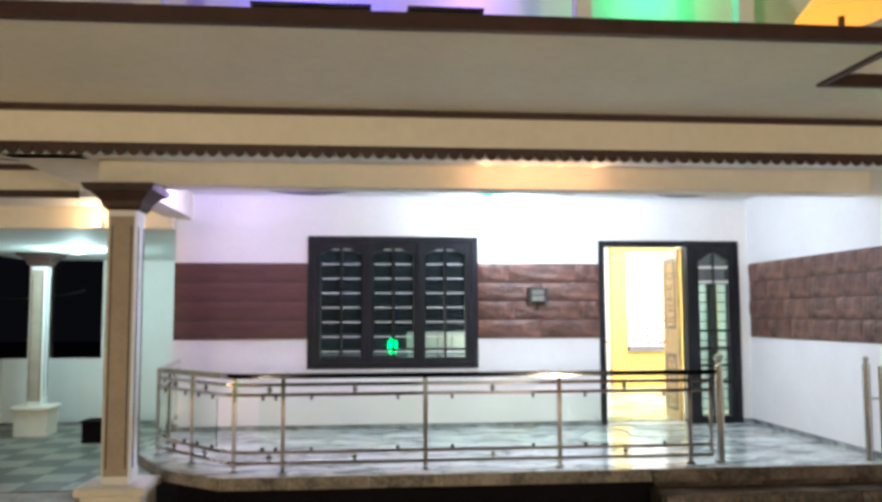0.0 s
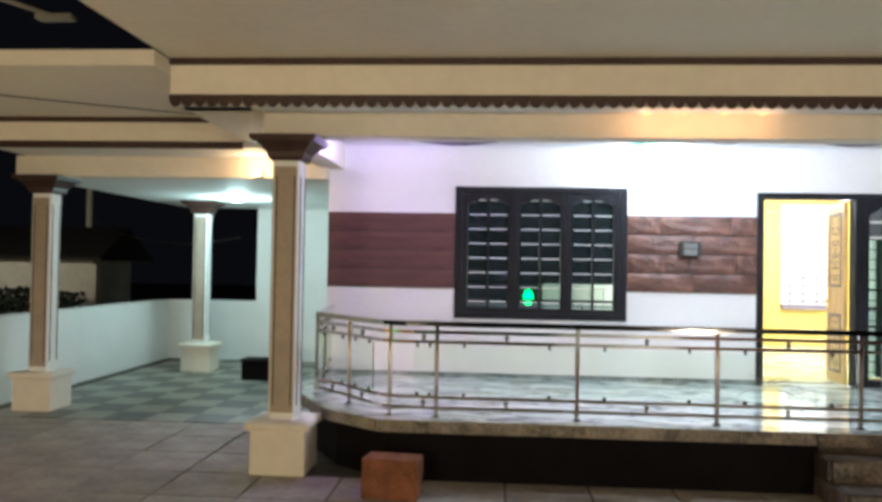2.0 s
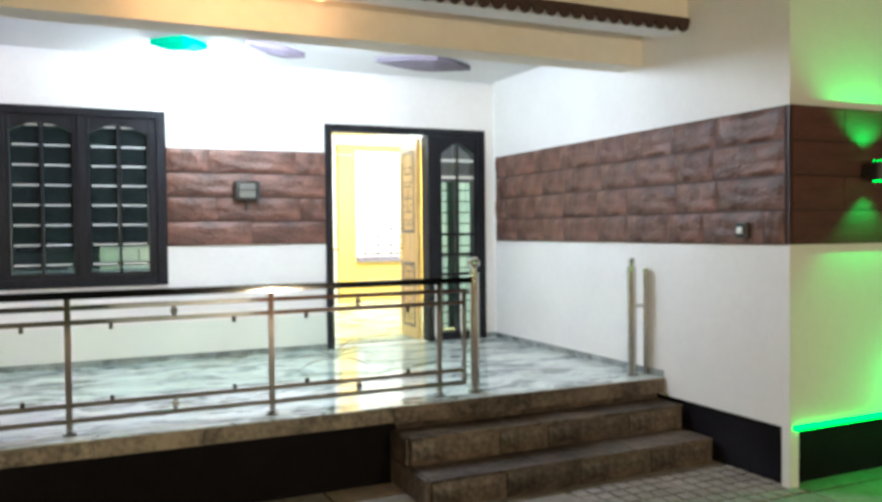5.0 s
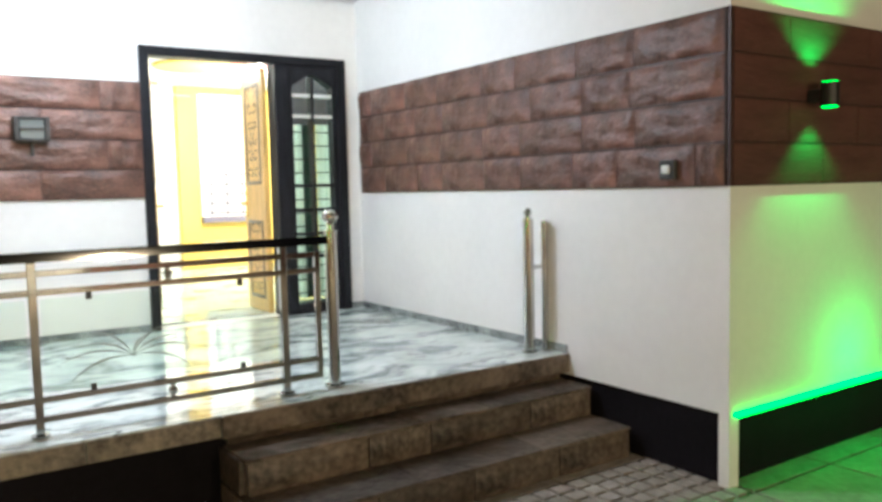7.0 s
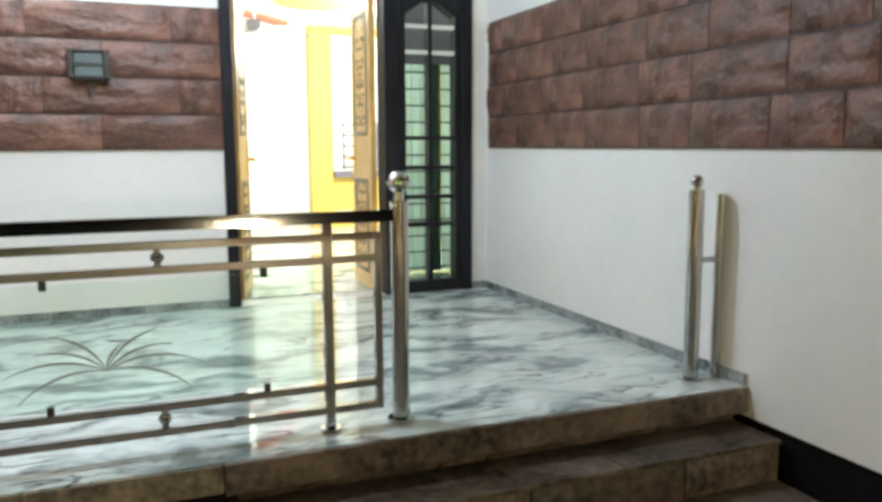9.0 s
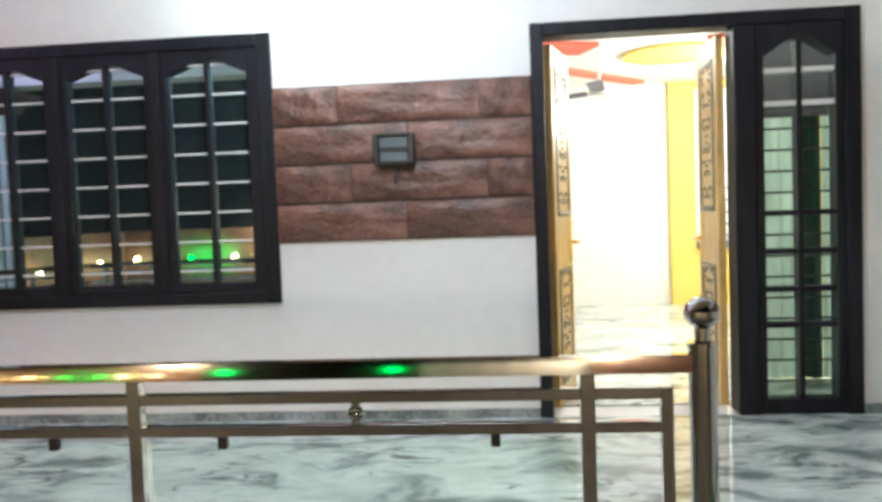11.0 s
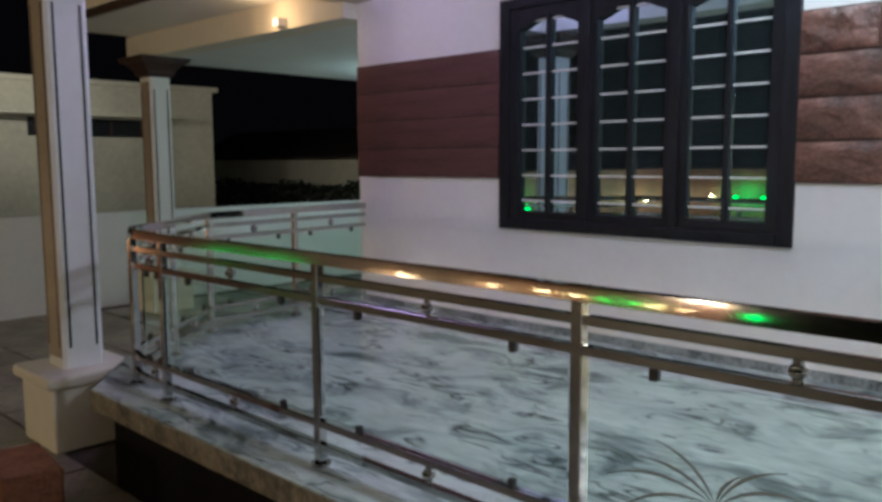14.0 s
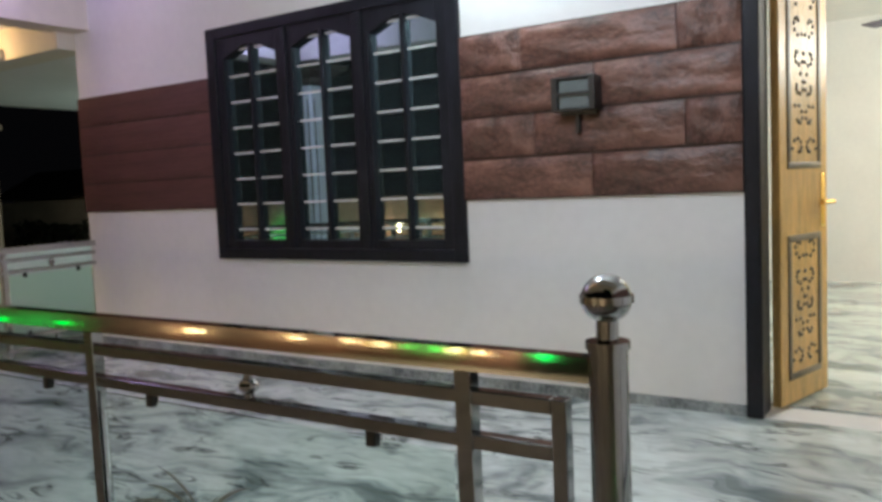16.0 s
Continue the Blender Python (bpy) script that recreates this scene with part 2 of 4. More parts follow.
def structure(name, bm, mat, label="", smooth=False, category="wall"):
    return solid(name, bm, mat, label, category, kind="structure", smooth=smooth)


def thing(name, at, label, category, group="", kind=""):
    ob = new(name)
    ob.empty_display_size = 0.1
    ob.location = at
    ORG[ob.name] = Vector(at)
    return tagged(ob, label, category, group, kind)


# ---- plan ----
WALL_Y, LEFT_X, RIGHT_X, FLOOR_Z = 9.6, -0.93, 5.63, 0.5
WIN = (0.52, 2.425, 1.17, 2.63)
DOOR = (3.84, 5.505, 0.5, 2.6)
RAIL_Y, RIM_Y = 7.18, 7.02
BEAM_Z, CEIL_Z = 2.82, 3.10
BAND = (1.49, 2.335)
CORNER_Y = 5.88
BASE_Z = 0.37

# ---- ground ----
bm = B()
box(bm, -60, 60, -60, 60, -0.3, -0.012)
structure("ground", bm, EARTH, "dark sandy ground between the pavers", category="ground")

# ---- house walls ----
bm = B()
x0, x1, z0, z1 = WIN
d0, d1, e0, e1 = DOOR
box(bm, LEFT_X, x0, 9.6, 9.85, 0, 4.2)
box(bm, x0, x1, 9.6, 9.85, 0, z0)
box(bm, x0, x1, 9.6, 9.85, z1, 4.2)
box(bm, x1, d0, 9.6, 9.85, 0, 4.2)
box(bm, d0, d1, 9.6, 9.85, 0, 0.49)
box(bm, d0, d1, 9.6, 9.85, e1, 4.2)
box(bm, d1, RIGHT_X, 9.6, 9.85, 0, 4.2)
structure("wall_front", bm, WHITE, "white painted house wall behind the verandah")
bm = B()
box(bm, RIGHT_X, RIGHT_X + 0.25, CORNER_Y + 0.25, 9.85, BASE_Z, 4.2)
box(bm, RIGHT_X, 11, CORNER_Y, CORNER_Y + 0.25, BASE_Z, 6.5)
structure("wall_right", bm, WHITE, "white painted projecting wall beside the steps")
bm = B()
box(bm, RIGHT_X + 0.03, RIGHT_X + 0.25, CORNER_Y + 0.22, 9.6, 0, BASE_Z)
box(bm, RIGHT_X + 0.03, 11, CORNER_Y + 0.06, CORNER_Y + 0.22, 0, BASE_Z)
structure("plinth_right", bm, BLACK, "black painted plinth under the white wall", category="plinth")
bm = B()
box(bm, RIGHT_X - 0.002, RIGHT_X + 0.075, CORNER_Y - 0.002, CORNER_Y + 0.058, 0, BASE_Z)
structure("corner_strip", bm, WHITE, "white corner strip down to the paving", category="trim")
bm = B()
box(bm, LEFT_X, LEFT_X + 0.25, 9.85, 14.6, 0, 4.2)
structure("wall_left", bm, WHITE, "white side wall of the house in the carport")
bm = B()
box(bm, -3.28, LEFT_X, 14.6, 14.8, 0, 2.9)
structure("wall_carport_rear", bm, WHITE, "white rear wall of the carport")
bm = B()
box(bm, -4.865, -3.28, 14.6, 14.8, 0, 1.05)
box(bm, -5.065, -4.865, 6.6, 14.6, 0, 1.05)
structure("compound_wall_left", bm, WHITE, "low white compound wall beside the carport")

# room behind the door
bm = B()
box(bm, 2.6, 7.6, 9.85, 14.4, 0.3, 0.5)
structure("room_floor", bm, GRANITE, "pale polished room floor", category="floor")
bm = B()
box(bm, 2.4, 2.6, 9.85, 14.4, 0.3, 3.2)
box(bm, 7.6, 7.8, 9.85, 14.4, 0.3, 3.2)
box(bm, 2.4, 7.8, 14.4, 14.6, 0.3, 3.2)
structure("room_wall", bm, ROOM, "white room walls seen through the door")
bm = B()
box(bm, 2.4, 7.8, 9.85, 14.6, 2.95, 3.15)
structure("room_ceiling", bm, ROOM, "white room ceiling", category="ceiling")

# ---- verandah ----
outline = [(4.16, RIM_Y), (5.63, RIM_Y), (5.63, 9.6), (-0.93, 9.6), (-0.98, 9.2), (-0.88, 8.2), (-0.45, 7.42), (0.05, RIM_Y), (3.5, RIM_Y)]
bm = prism(B(), outline, 0.10, "z", 0.40)
structure("verandah_floor", bm, GRANITE, "pale grey veined granite verandah floor", category="floor")
rnd_edge = random.Random(9)
edge_base = structure("verandah_edge", prism(B(), [(3.48, RIM_Y + 0.02), (0.06, RIM_Y + 0.02), (0.06, RIM_Y + 0.05), (3.48, RIM_Y + 0.05)], 0.06, "z", 0.42), EDGE, "weathered grey brown stone edge of the verandah", category="trim")
RIM_LINE = [(3.488, RIM_Y), (0.05, RIM_Y), (-0.45, 7.42), (-0.88, 8.2), (-0.98, 9.2)]
for a, b in zip(RIM_LINE, RIM_LINE[1:]):
    d = Vector((b[0] - a[0], b[1] - a[1], 0))
    n_ = max(1, round(d.length / 0.62))
    for k in range(n_):
        w_ = d.length / n_
        q = box(B(), k * w_ + 0.002, (k + 1) * w_ - 0.002, -0.006, 0.010, 0.398 + rnd_edge.uniform(0, 0.003), 0.494, 0.003)
        bmesh.ops.transform(q, matrix=pose(a[0], a[1], 0, 0, 0, math.degrees(math.atan2(d.y, d.x))), verts=q.verts[:])
        part("edge_stone", q, EDGE, edge_base)
inner = [(5.63, 7.1), (5.63, 9.6), (-0.85, 9.6), (-0.8, 8.3), (-0.38, 7.52), (0.1, 7.1)]
bm = prism(B(), inner, 0.40, "z", 0.0)
structure("verandah_plinth", bm, BLACK, "black painted plinth under the verandah", category="plinth")
bm = B()
box(bm, -0.9, 3.84, 9.585, 9.6, 0.5, 0.55)
box(bm, 5.51, 5.63, 9.585, 9.6, 0.5, 0.55)
box(bm, 5.615, 5.63, 7.02, 9.585, 0.5, 0.55)
structure("skirting", bm, SKIRT, "dark granite skirting along the verandah walls", category="trim")

# ---- verandah roof ----
EAVE_Y, EAVE_L = 6.76, -1.62
bm = B()
box(bm, -0.93, RIGHT_X, 7.0, 9.6, CEIL_Z, 3.34)
box(bm, EAVE_L + 0.04, RIGHT_X, 6.80, 7.0, 2.98, 3.34)
structure("verandah_ceiling", bm, WHITE, "white verandah ceiling", category="ceiling")
bm = B()
box(bm, -1.0, RIGHT_X, 7.25, 7.5, BEAM_Z, CEIL_Z)
box(bm, -1.0, -0.75, 7.5, 9.6, BEAM_Z, CEIL_Z)
box(bm, EAVE_L + 0.05, -1.0, 6.82, 9.2, 2.98, 3.3)
structure("verandah_beam", bm, CREAM, "cream painted beam under the eave", category="beam")
bm = B()
box(bm, EAVE_L, RIGHT_X, EAVE_Y, 6.80, 3.06, 3.30)
structure("eave_band", bm, CREAM, "cream eave fascia band", category="fascia")
bm = B()
box(bm, EAVE_L - 0.02, RIGHT_X, EAVE_Y - 0.03, EAVE_Y, 3.30, 3.35)
structure("eave_line", bm, BROWN, "dark brown moulding under the slab", category="trim")
bm = B()
prism(bm, [(EAVE_L, 7.0), (RIGHT_X + 3, 7.0), (RIGHT_X + 3, 5.8), (4.3, 5.8), (4.3, 4.93), (EAVE_L, 4.93)], 0.06, "z", 3.35)
structure("upper_slab", bm, CREAM, "cream soffit of the projecting upper slab", category="slab")
bm = B()
box(bm, EAVE_L - 0.03, 4.35, 4.88, 4.93, 3.33, 3.42)
box(bm, 4.3, 4.35, 4.93, 5.8, 3.33, 3.42)
box(bm, 4.35, RIGHT_X + 3, 5.75, 5.8, 3.33, 3.42)
structure("slab_edge", bm, BROWN, "dark brown edge of the upper slab", category="trim")
# scalloped trim
bm = B()
box(bm, EAVE_L, RIGHT_X, EAVE_Y - 0.025, EAVE_Y, 3.02, 3.06)
n = 74
w = (RIGHT_X - EAVE_L) / n
for i in range(n):
    cx = EAVE_L + w * (i + 0.5)
    prism(bm, [(cx - w * 0.48, 3.02), (cx - w * 0.36, 2.985), (cx - w * 0.12, 2.965), (cx + w * 0.12, 2.965), (cx + w * 0.36, 2.985), (cx + w * 0.48, 3.02)], 0.02, "y", EAVE_Y - 0.022)
structure("scalloped_trim", bm, BROWN, "dark brown scalloped eave trim", category="trim")

# ---- carport roof ----
CP_Y, CP_L = 8.6, -4.55
bm = B()
box(bm, CP_L + 0.02, -0.93, 9.72, 14.6, 2.70, 3.05)
box(bm, CP_L + 0.1, -1.0, 8.7, 9.46, 2.93, 3.05)
structure("carport_ceiling", bm, WHITE, "white carport ceiling", category="ceiling")
bm = B()
box(bm, CP_L - 0.02, -0.932, 9.46, 9.718, 2.698, 2.93)
structure("carport_beam", bm, CREAM, "cream carport beam on the columns", category="beam")
bm = B()
box(bm, CP_L, -1.62, CP_Y, CP_Y + 0.1, 2.97, 3.17)
structure("carport_eave_band", bm, CREAM, "cream carport fascia band", category="fascia")
bm = B()
box(bm, CP_L, -1.62, CP_Y - 0.025, CP_Y, 2.90, 2.97)
box(bm, CP_L - 0.02, -1.62, CP_Y - 0.03, CP_Y, 3.17, 3.22)
structure("carport_trim", bm, BROWN, "dark brown carport eave trim", category="trim")
bm = B()
prism(bm, [(CP_L, 8.75), (-1.62, 8.75), (-1.62, 6.45), (CP_L - 0.3, 6.45)], 0.12, "z", 3.22)
structure("carport_slab", bm, CREAM, "cream soffit of the projecting carport slab", category="slab")


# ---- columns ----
TAN = material("tan_column_face", (0.38, 0.31, 0.25), 0.6, vary=0.12, scale=4)


def column(at, top, label):
    c = thing("porch_column", at, label, "column", "porch columns")
    x, y, z = at
    part("pedestal", box(B(), x - 0.23, x + 0.23, y - 0.23, y + 0.23, 0, 0.37, 0.012), CREAM, c)
    part("pedestal_cap", box(B(), x - 0.27, x + 0.27, y - 0.27, y + 0.27, 0.37, 0.44, 0.02), CREAM, c)
    oct_ = [(x + 0.115 * sx, y + 0.115 * sy) for sx, sy in ((-1, -0.84), (-0.84, -1), (0.84, -1), (1, -0.84), (1, 0.84), (0.84, 1), (-0.84, 1), (-1, 0.84))]
    part("shaft", prism(B(), oct_, top - 0.2 - 0.44, "z", 0.44), WHITE, c)
    for dx, dy in ((0, -1), (-1, 0), (1, 0), (0, 1)):
        px, py = x + dx * 0.115, y + dy * 0.115
        for o in (-0.074, 0.074):
            gx, gy = (o, 0) if dy else (0, o)
            wx, wy = (0.005, 0.006) if dy else (0.006, 0.005)
            part("groove_strip", box(B(), px + gx - wx, px + gx + wx, py + gy - wy, py + gy + wy, 0.56, top - 0.33), BLACKMETAL, c, "black groove line")
        # tan panels on the front and left faces only, the others stay white
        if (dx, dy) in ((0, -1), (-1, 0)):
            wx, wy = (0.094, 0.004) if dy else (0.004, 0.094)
            part("face_panel", box(B(), px - wx, px + wx, py - wy, py + wy, 0.5, top - 0.25), TAN, c, "tan panel on one face")
    cap = B()
    rings = []
    for zz, rr in ((-0.2, 0.125), (-0.17, 0.15), (-0.13, 0.16), (-0.06, 0.225), (-0.05, 0.26), (0.0, 0.28)):
        rings.append([cap.verts.new((x + rr * sx, y + rr * sy, top + zz)) for sx, sy in ((-1, -1), (1, -1), (1, 1), (-1, 1))])
    for lo_, hi_ in zip(rings, rings[1:]):
        for k in range(4):
            cap.faces.new((lo_[k], lo_[(k + 1) % 4], hi_[(k + 1) % 4], hi_[k]))
    cap.faces.new(rings[0][::-1])
    cap.faces.new(rings[-1])
    part("capital", cap, BROWN, c, "dark brown stepped capital")
    return c


column((-0.78, 7.28, 0), 2.80, "white square porch column with tan panels on a cream pedestal")
column((-4.28, 9.62, 0), 2.70, "white porch column with brown capital beside the carport")
column((-3.73, 13.15, 0), 2.70, "white porch column at the rear of the carport")

# ---- steps ----
def stone_mesh(name, sx, sy, sz, seed, rough=0.012, cuts=3):
    """A rough-faced stone block, its front face towards -y and its base at z = 0."""
    rnd = random.Random(seed)
    bm = B()
    bmesh.ops.create_grid(bm, x_segments=cuts + 2, y_segments=cuts, size=0.5)
    for v in bm.verts:
        u, w = v.co.x, v.co.y
        edge = abs(u) > 0.49 or abs(w) > 0.49
        v.co = Vector((u * sx, -sy + (0.006 if edge else -rnd.uniform(0, rough)), (w + 0.5) * sz))
    rim = [e for e in bm.edges if e.is_boundary]
    ret = bmesh.ops.extrude_edge_only(bm, edges=rim)
    for v in [g for g in ret["geom"] if isinstance(g, bmesh.types.BMVert)]:
        v.co.y = 0
    bmesh.ops.recalc_face_normals(bm, faces=bm.faces[:])
    me = bpy.data.meshes.new(name)
    bm.to_mesh(me)
    bm.free()
    me.shade_smooth()
    me.set_sharp_from_angle(angle=radians(50))
    return me


def lay(me, mat, parent, m, name):
    """One more piece on shared mesh data, under its parent; m is in world space."""
    if not me.materials:
        me.materials.append(mat)
    ob = new(name, me)
    ob.parent = parent
    ob.matrix_basis = Matrix.Translation(-ORG[parent.name]) @ m
    return ob


steps = structure("steps", box(box(B(), 3.53, 5.625, 6.54, 7.09, 0, 0.15), 3.53, 5.625, 6.84, 7.09, 0.151, 0.32), STEP, "brown stone steps up to the verandah", category="steps")
rnd = random.Random(4)
TREAD = [stone_mesh("step_block", 0.52, 0.03, 0.165, 20 + i, 0.022, 4) for i in range(4)]
for row, (yf, zb) in enumerate(((6.54, 0.0), (6.84, 0.168), (7.10, 0.335))):
    cuts = [3.53, 4.02 + 0.12 * row, 4.55 - 0.05 * row, 5.10 + 0.06 * row, 5.62]
    for a, b in zip(cuts, cuts[1:]):
        lay(rnd.choice(TREAD), STEP, steps, Matrix.Translation(((a + b) / 2, yf, zb)) @ Matrix.Diagonal(((b - a - 0.008) / 0.52, 1, 0.98, 1)), "step_block")
for row, (ya, yb, zt) in enumerate(((6.505, 6.84, 0.152), (6.805, 7.085, 0.322))):
    cuts = [3.515, 4.25 + 0.2 * row, 4.98 - 0.1 * row, 5.622]
    for a, b in zip(cuts, cuts[1:]):
        bmt = box(B(), a + 0.003, b - 0.003, ya, yb, zt, zt + 0.018, 0.004)
        part("tread", bmt, STEP, steps)
for zb, ya in ((0.0, 6.54), (0.168, 6.84)):
    bmt = box(B(), 3.50, 3.53, ya, 7.10, zb + 0.004, zb + 0.16, 0.006)
    part("side_block", bmt, STEP, steps)
# granite rim of the verandah, over the steps in brown stone
rim = structure("verandah_rim", box(B(), 3.49, 5.628, 7.0, 7.09, 0.39, 0.4985, 0.006), STEP, "brown stone edge above the steps", category="trim")

# ---- cladding ----
TILES = [stone_mesh("cladding_tile", 0.5, 0.028, 0.2, 40 + i, 0.024, 7) for i in range(6)]
FLATS = [stone_mesh("cladding_plank", 0.5, 0.022, 0.2, 60 + i, 0.004, 2) for i in range(3)]
for me_ in TILES:
    me_.materials.append(STONE)
for me_ in FLATS:
    me_.materials.append(PLUM)


def clad(name, label, origin, along, length, pieces, spans, seed, mat, backing):
    base = structure(name, backing, BROWN, label, category="wall cladding")
    r = random.Random(seed)
    h = (BAND[1] - BAND[0]) / 4
    turn = pose(0, 0, 0, 0, 0, along)
    for row in range(4):
        x = 0.0
        k = 0
        while x < length - 0.02:
            w_ = spans[(k + row * 2) % len(spans)] * r.uniform(0.9, 1.1)
            if k == 0 and row % 2 and len(spans) > 1:
                w_ *= 0.55
            if length - x - w_ < 0.16:
                w_ = length - x
            m = Matrix.Translation(origin) @ turn @ Matrix.Translation((x + w_ / 2, 0, h * row + 0.007)) @ Matrix.Diagonal(((w_ - 0.006) / 0.5, 1, (h - 0.014) / 0.2, 1))
            lay(r.choice(pieces), mat, base, m, "cladding_tile")
            x += w_
            k += 1
    return base


z0, z1 = BAND
clad("cladding_centre", "rough brown stone cladding between window and door", (2.43, 9.597, z0), 0, 1.405, TILES, (0.7, 0.72), 5, STONE, box(B(), 2.43, 3.835, 9.585, 9.6, z0, z1))
clad("cladding_left", "smooth plum brown cladding beside the window", (-0.93, 9.597, z0), 0, 1.44, FLATS, (1.44,), 6, PLUM, box(B(), -0.93, 0.515, 9.585, 9.6, z0, z1))
clad("cladding_right", "rough brown stone cladding on the projecting wall", (5.633, 9.53, z0), -90, 3.63, TILES, (0.42, 0.5, 0.36, 0.55), 7, STONE, box(B(), 5.615, 5.63, CORNER_Y + 0.015, 9.54, z0, z1))
clad("cladding_front", "brown stone cladding on the projecting front", (5.63, CORNER_Y - 0.003, z0), 0, 4.4, FLATS, (0.8, 0.7), 8, PLUM, box(B(), 5.61, 10.05, CORNER_Y - 0.015, CORNER_Y, z0, z1))


# ---- window ----
def arch_head(bm, x0, x1, zb, zt, y0, y1, rise):
    """A top rail whose underside is arched."""
    n = 10
    pts = [(x0, zt), (x0, zb)]
    for i in range(1, n):
        u = i / n
        pts.append((x0 + (x1 - x0) * u, zb + rise * (0.75 * math.sin(math.pi * u) + 0.25 * math.sin(math.pi * u) ** 3)))
    pts += [(x1, zb), (x1, zt)]
    return prism(bm, pts[::-1], y1 - y0, "y", y0)


x0, x1, z0, z1 = WIN
GRILLE = material("white_grille_paint", (0.70, 0.72, 0.72), 0.35, vary=0.05)
window = thing("window_1", (x0, 9.6, z0), "dark wooden three-light window with arched panes", "window", kind="structure")
bm = B()
ya, yb = 9.575, 9.70
box(bm, x0 - 0.005, x0 + 0.075, ya, yb, z0 - 0.01, z1 + 0.01, 0.006)
box(bm, x1 - 0.075, x1 + 0.005, ya, yb, z0 - 0.01, z1 + 0.01, 0.006)
box(bm, x0 + 0.075, x1 - 0.075, ya, yb, z1 - 0.06, z1 + 0.01, 0.006)
box(bm, x0 + 0.075, x1 - 0.075, ya, yb, z0 - 0.01, z0 + 0.06, 0.006)
part("window_frame", bm, WOOD, window)
pitch_ = (x1 - x0 - 0.15) / 3
for i in range(3):
    a = x0 + 0.075 + pitch_ * i
    b = a + pitch_
    if i:
        part("mullion", box(B(), a - 0.03, a + 0.03, ya, yb, z0 + 0.06, z1 - 0.06, 0.005), WOOD, window)
    sash = B()
    s0, s1 = a + (0.03 if i else 0), b - (0.03 if i < 2 else 0)
    g0, g1, gz0, gz1 = a + 0.066, b - 0.066, z0 + 0.11, z1 - 0.19
    box(sash, s0, g0, ya + 0.015, yb - 0.03, z0 + 0.06, z1 - 0.06, 0.004)
    box(sash, g1, s1, ya + 0.015, yb - 0.03, z0 + 0.06, z1 - 0.06, 0.004)
    box(sash, g0, g1, ya + 0.015, yb - 0.03, z0 + 0.06, gz0, 0.004)
    arch_head(sash, g0, g1, gz1, z1 - 0.06, ya + 0.015, yb - 0.03, 0.075)
    sash_ob = part("sash", sash, WOOD, window)
    part("glazing_bar", box(B(), (g0 + g1) / 2 - 0.011, (g0 + g1) / 2 + 0.011, ya + 0.02, yb - 0.05, gz0, z1 - 0.11), WOOD, sash_ob)
    part("pane", box(B(), g0 - 0.005, (g0 + g1) / 2, 9.632, 9.638, gz0 - 0.01, z1 - 0.09), DARKGLASS, sash_ob, "dark reflecting pane")
    part("pane", box(B(), (g0 + g1) / 2, g1 + 0.005, 9.632, 9.638, gz0 - 0.01, z1 - 0.09), DARKGLASS, sash_ob, "dark reflecting pane")
    for k in range(8):
        zz = z1 - 0.14 - k * 0.163
        for ga, gb in ((g0 + 0.016, (g0 + g1) / 2 - 0.022), ((g0 + g1) / 2 + 0.022, g1 - 0.016)):
            part("grille_bar", box(B(), ga, gb, 9.618, 9.628, zz - 0.0055, zz + 0.0055), GRILLE, sash_ob, "pale metal grille bar")
# ---- door ----
d0, d1, e0, e1 = DOOR
door = thing("door_1", (d0, 9.6, e0), "open double door of carved teak with a glazed sidelight", "door", kind="structure")
bm = B()
box(bm, d0 - 0.005, d0 + 0.065, 9.57, 9.74, e0, e1 + 0.005, 0.008)
box(bm, d1 - 0.075, d1 + 0.005, 9.57, 9.74, e0, e1 + 0.005, 0.008)
box(bm, d0 + 0.065, d1 - 0.075, 9.57, 9.74, e1 - 0.065, e1 + 0.005, 0.008)
box(bm, 4.875, 4.985, 9.57, 9.74, e0, e1 - 0.065, 0.008)
part("door_frame", bm, WOOD, door, "dark stained door frame")
SL_GLASS = clear_glass("teal_glass", (0.76, 0.92, 0.89))
side = B()
g0, g1 = 5.03, 5.39
box(side, 4.985, g0, 9.59, 9.70, e0, e1 - 0.065, 0.004)
box(side, g1, d1 - 0.075, 9.59, 9.70, e0, e1 - 0.065, 0.004)
box(side, g0, g1, 9.59, 9.70, e0, e0 + 0.08, 0.004)
arch_head(side, g0, g1, e1 - 0.23, e1 - 0.065, 9.59, 9.70, 0.10)
side_ob = part("sidelight", side, WOOD, door)
part("glazing_bar", box(B(), (g0 + g1) / 2 - 0.013, (g0 + g1) / 2 + 0.013, 9.60, 9.68, e0 + 0.08, e1 - 0.15), WOOD, side_ob)
for zz in (1.56, 1.36, 1.16, 0.97):
    part("transom", box(B(), g0, g1, 9.605, 9.675, zz - 0.014, zz + 0.014), WOOD, side_ob)
for zz in (2.13, 2.30):
    part("transom", box(B(), g0, g1, 9.612, 9.66, zz - 0.013, zz + 0.013), GRILLE, side_ob, "pale metal bar")
for k in range(14):
    zz = 0.66 + k * 0.112
    part("grille_bar", rod(B(), (g0, 9.68, zz), (g1, 9.68, zz), 0.006, 6), BLACKMETAL, side_ob)
pane = part("pane", box(B(), g0, g1, 9.637, 9.643, e0 + 0.07, e1 - 0.12), SL_GLASS, side_ob, "teal tinted glass")
pane.visible_shadow = False


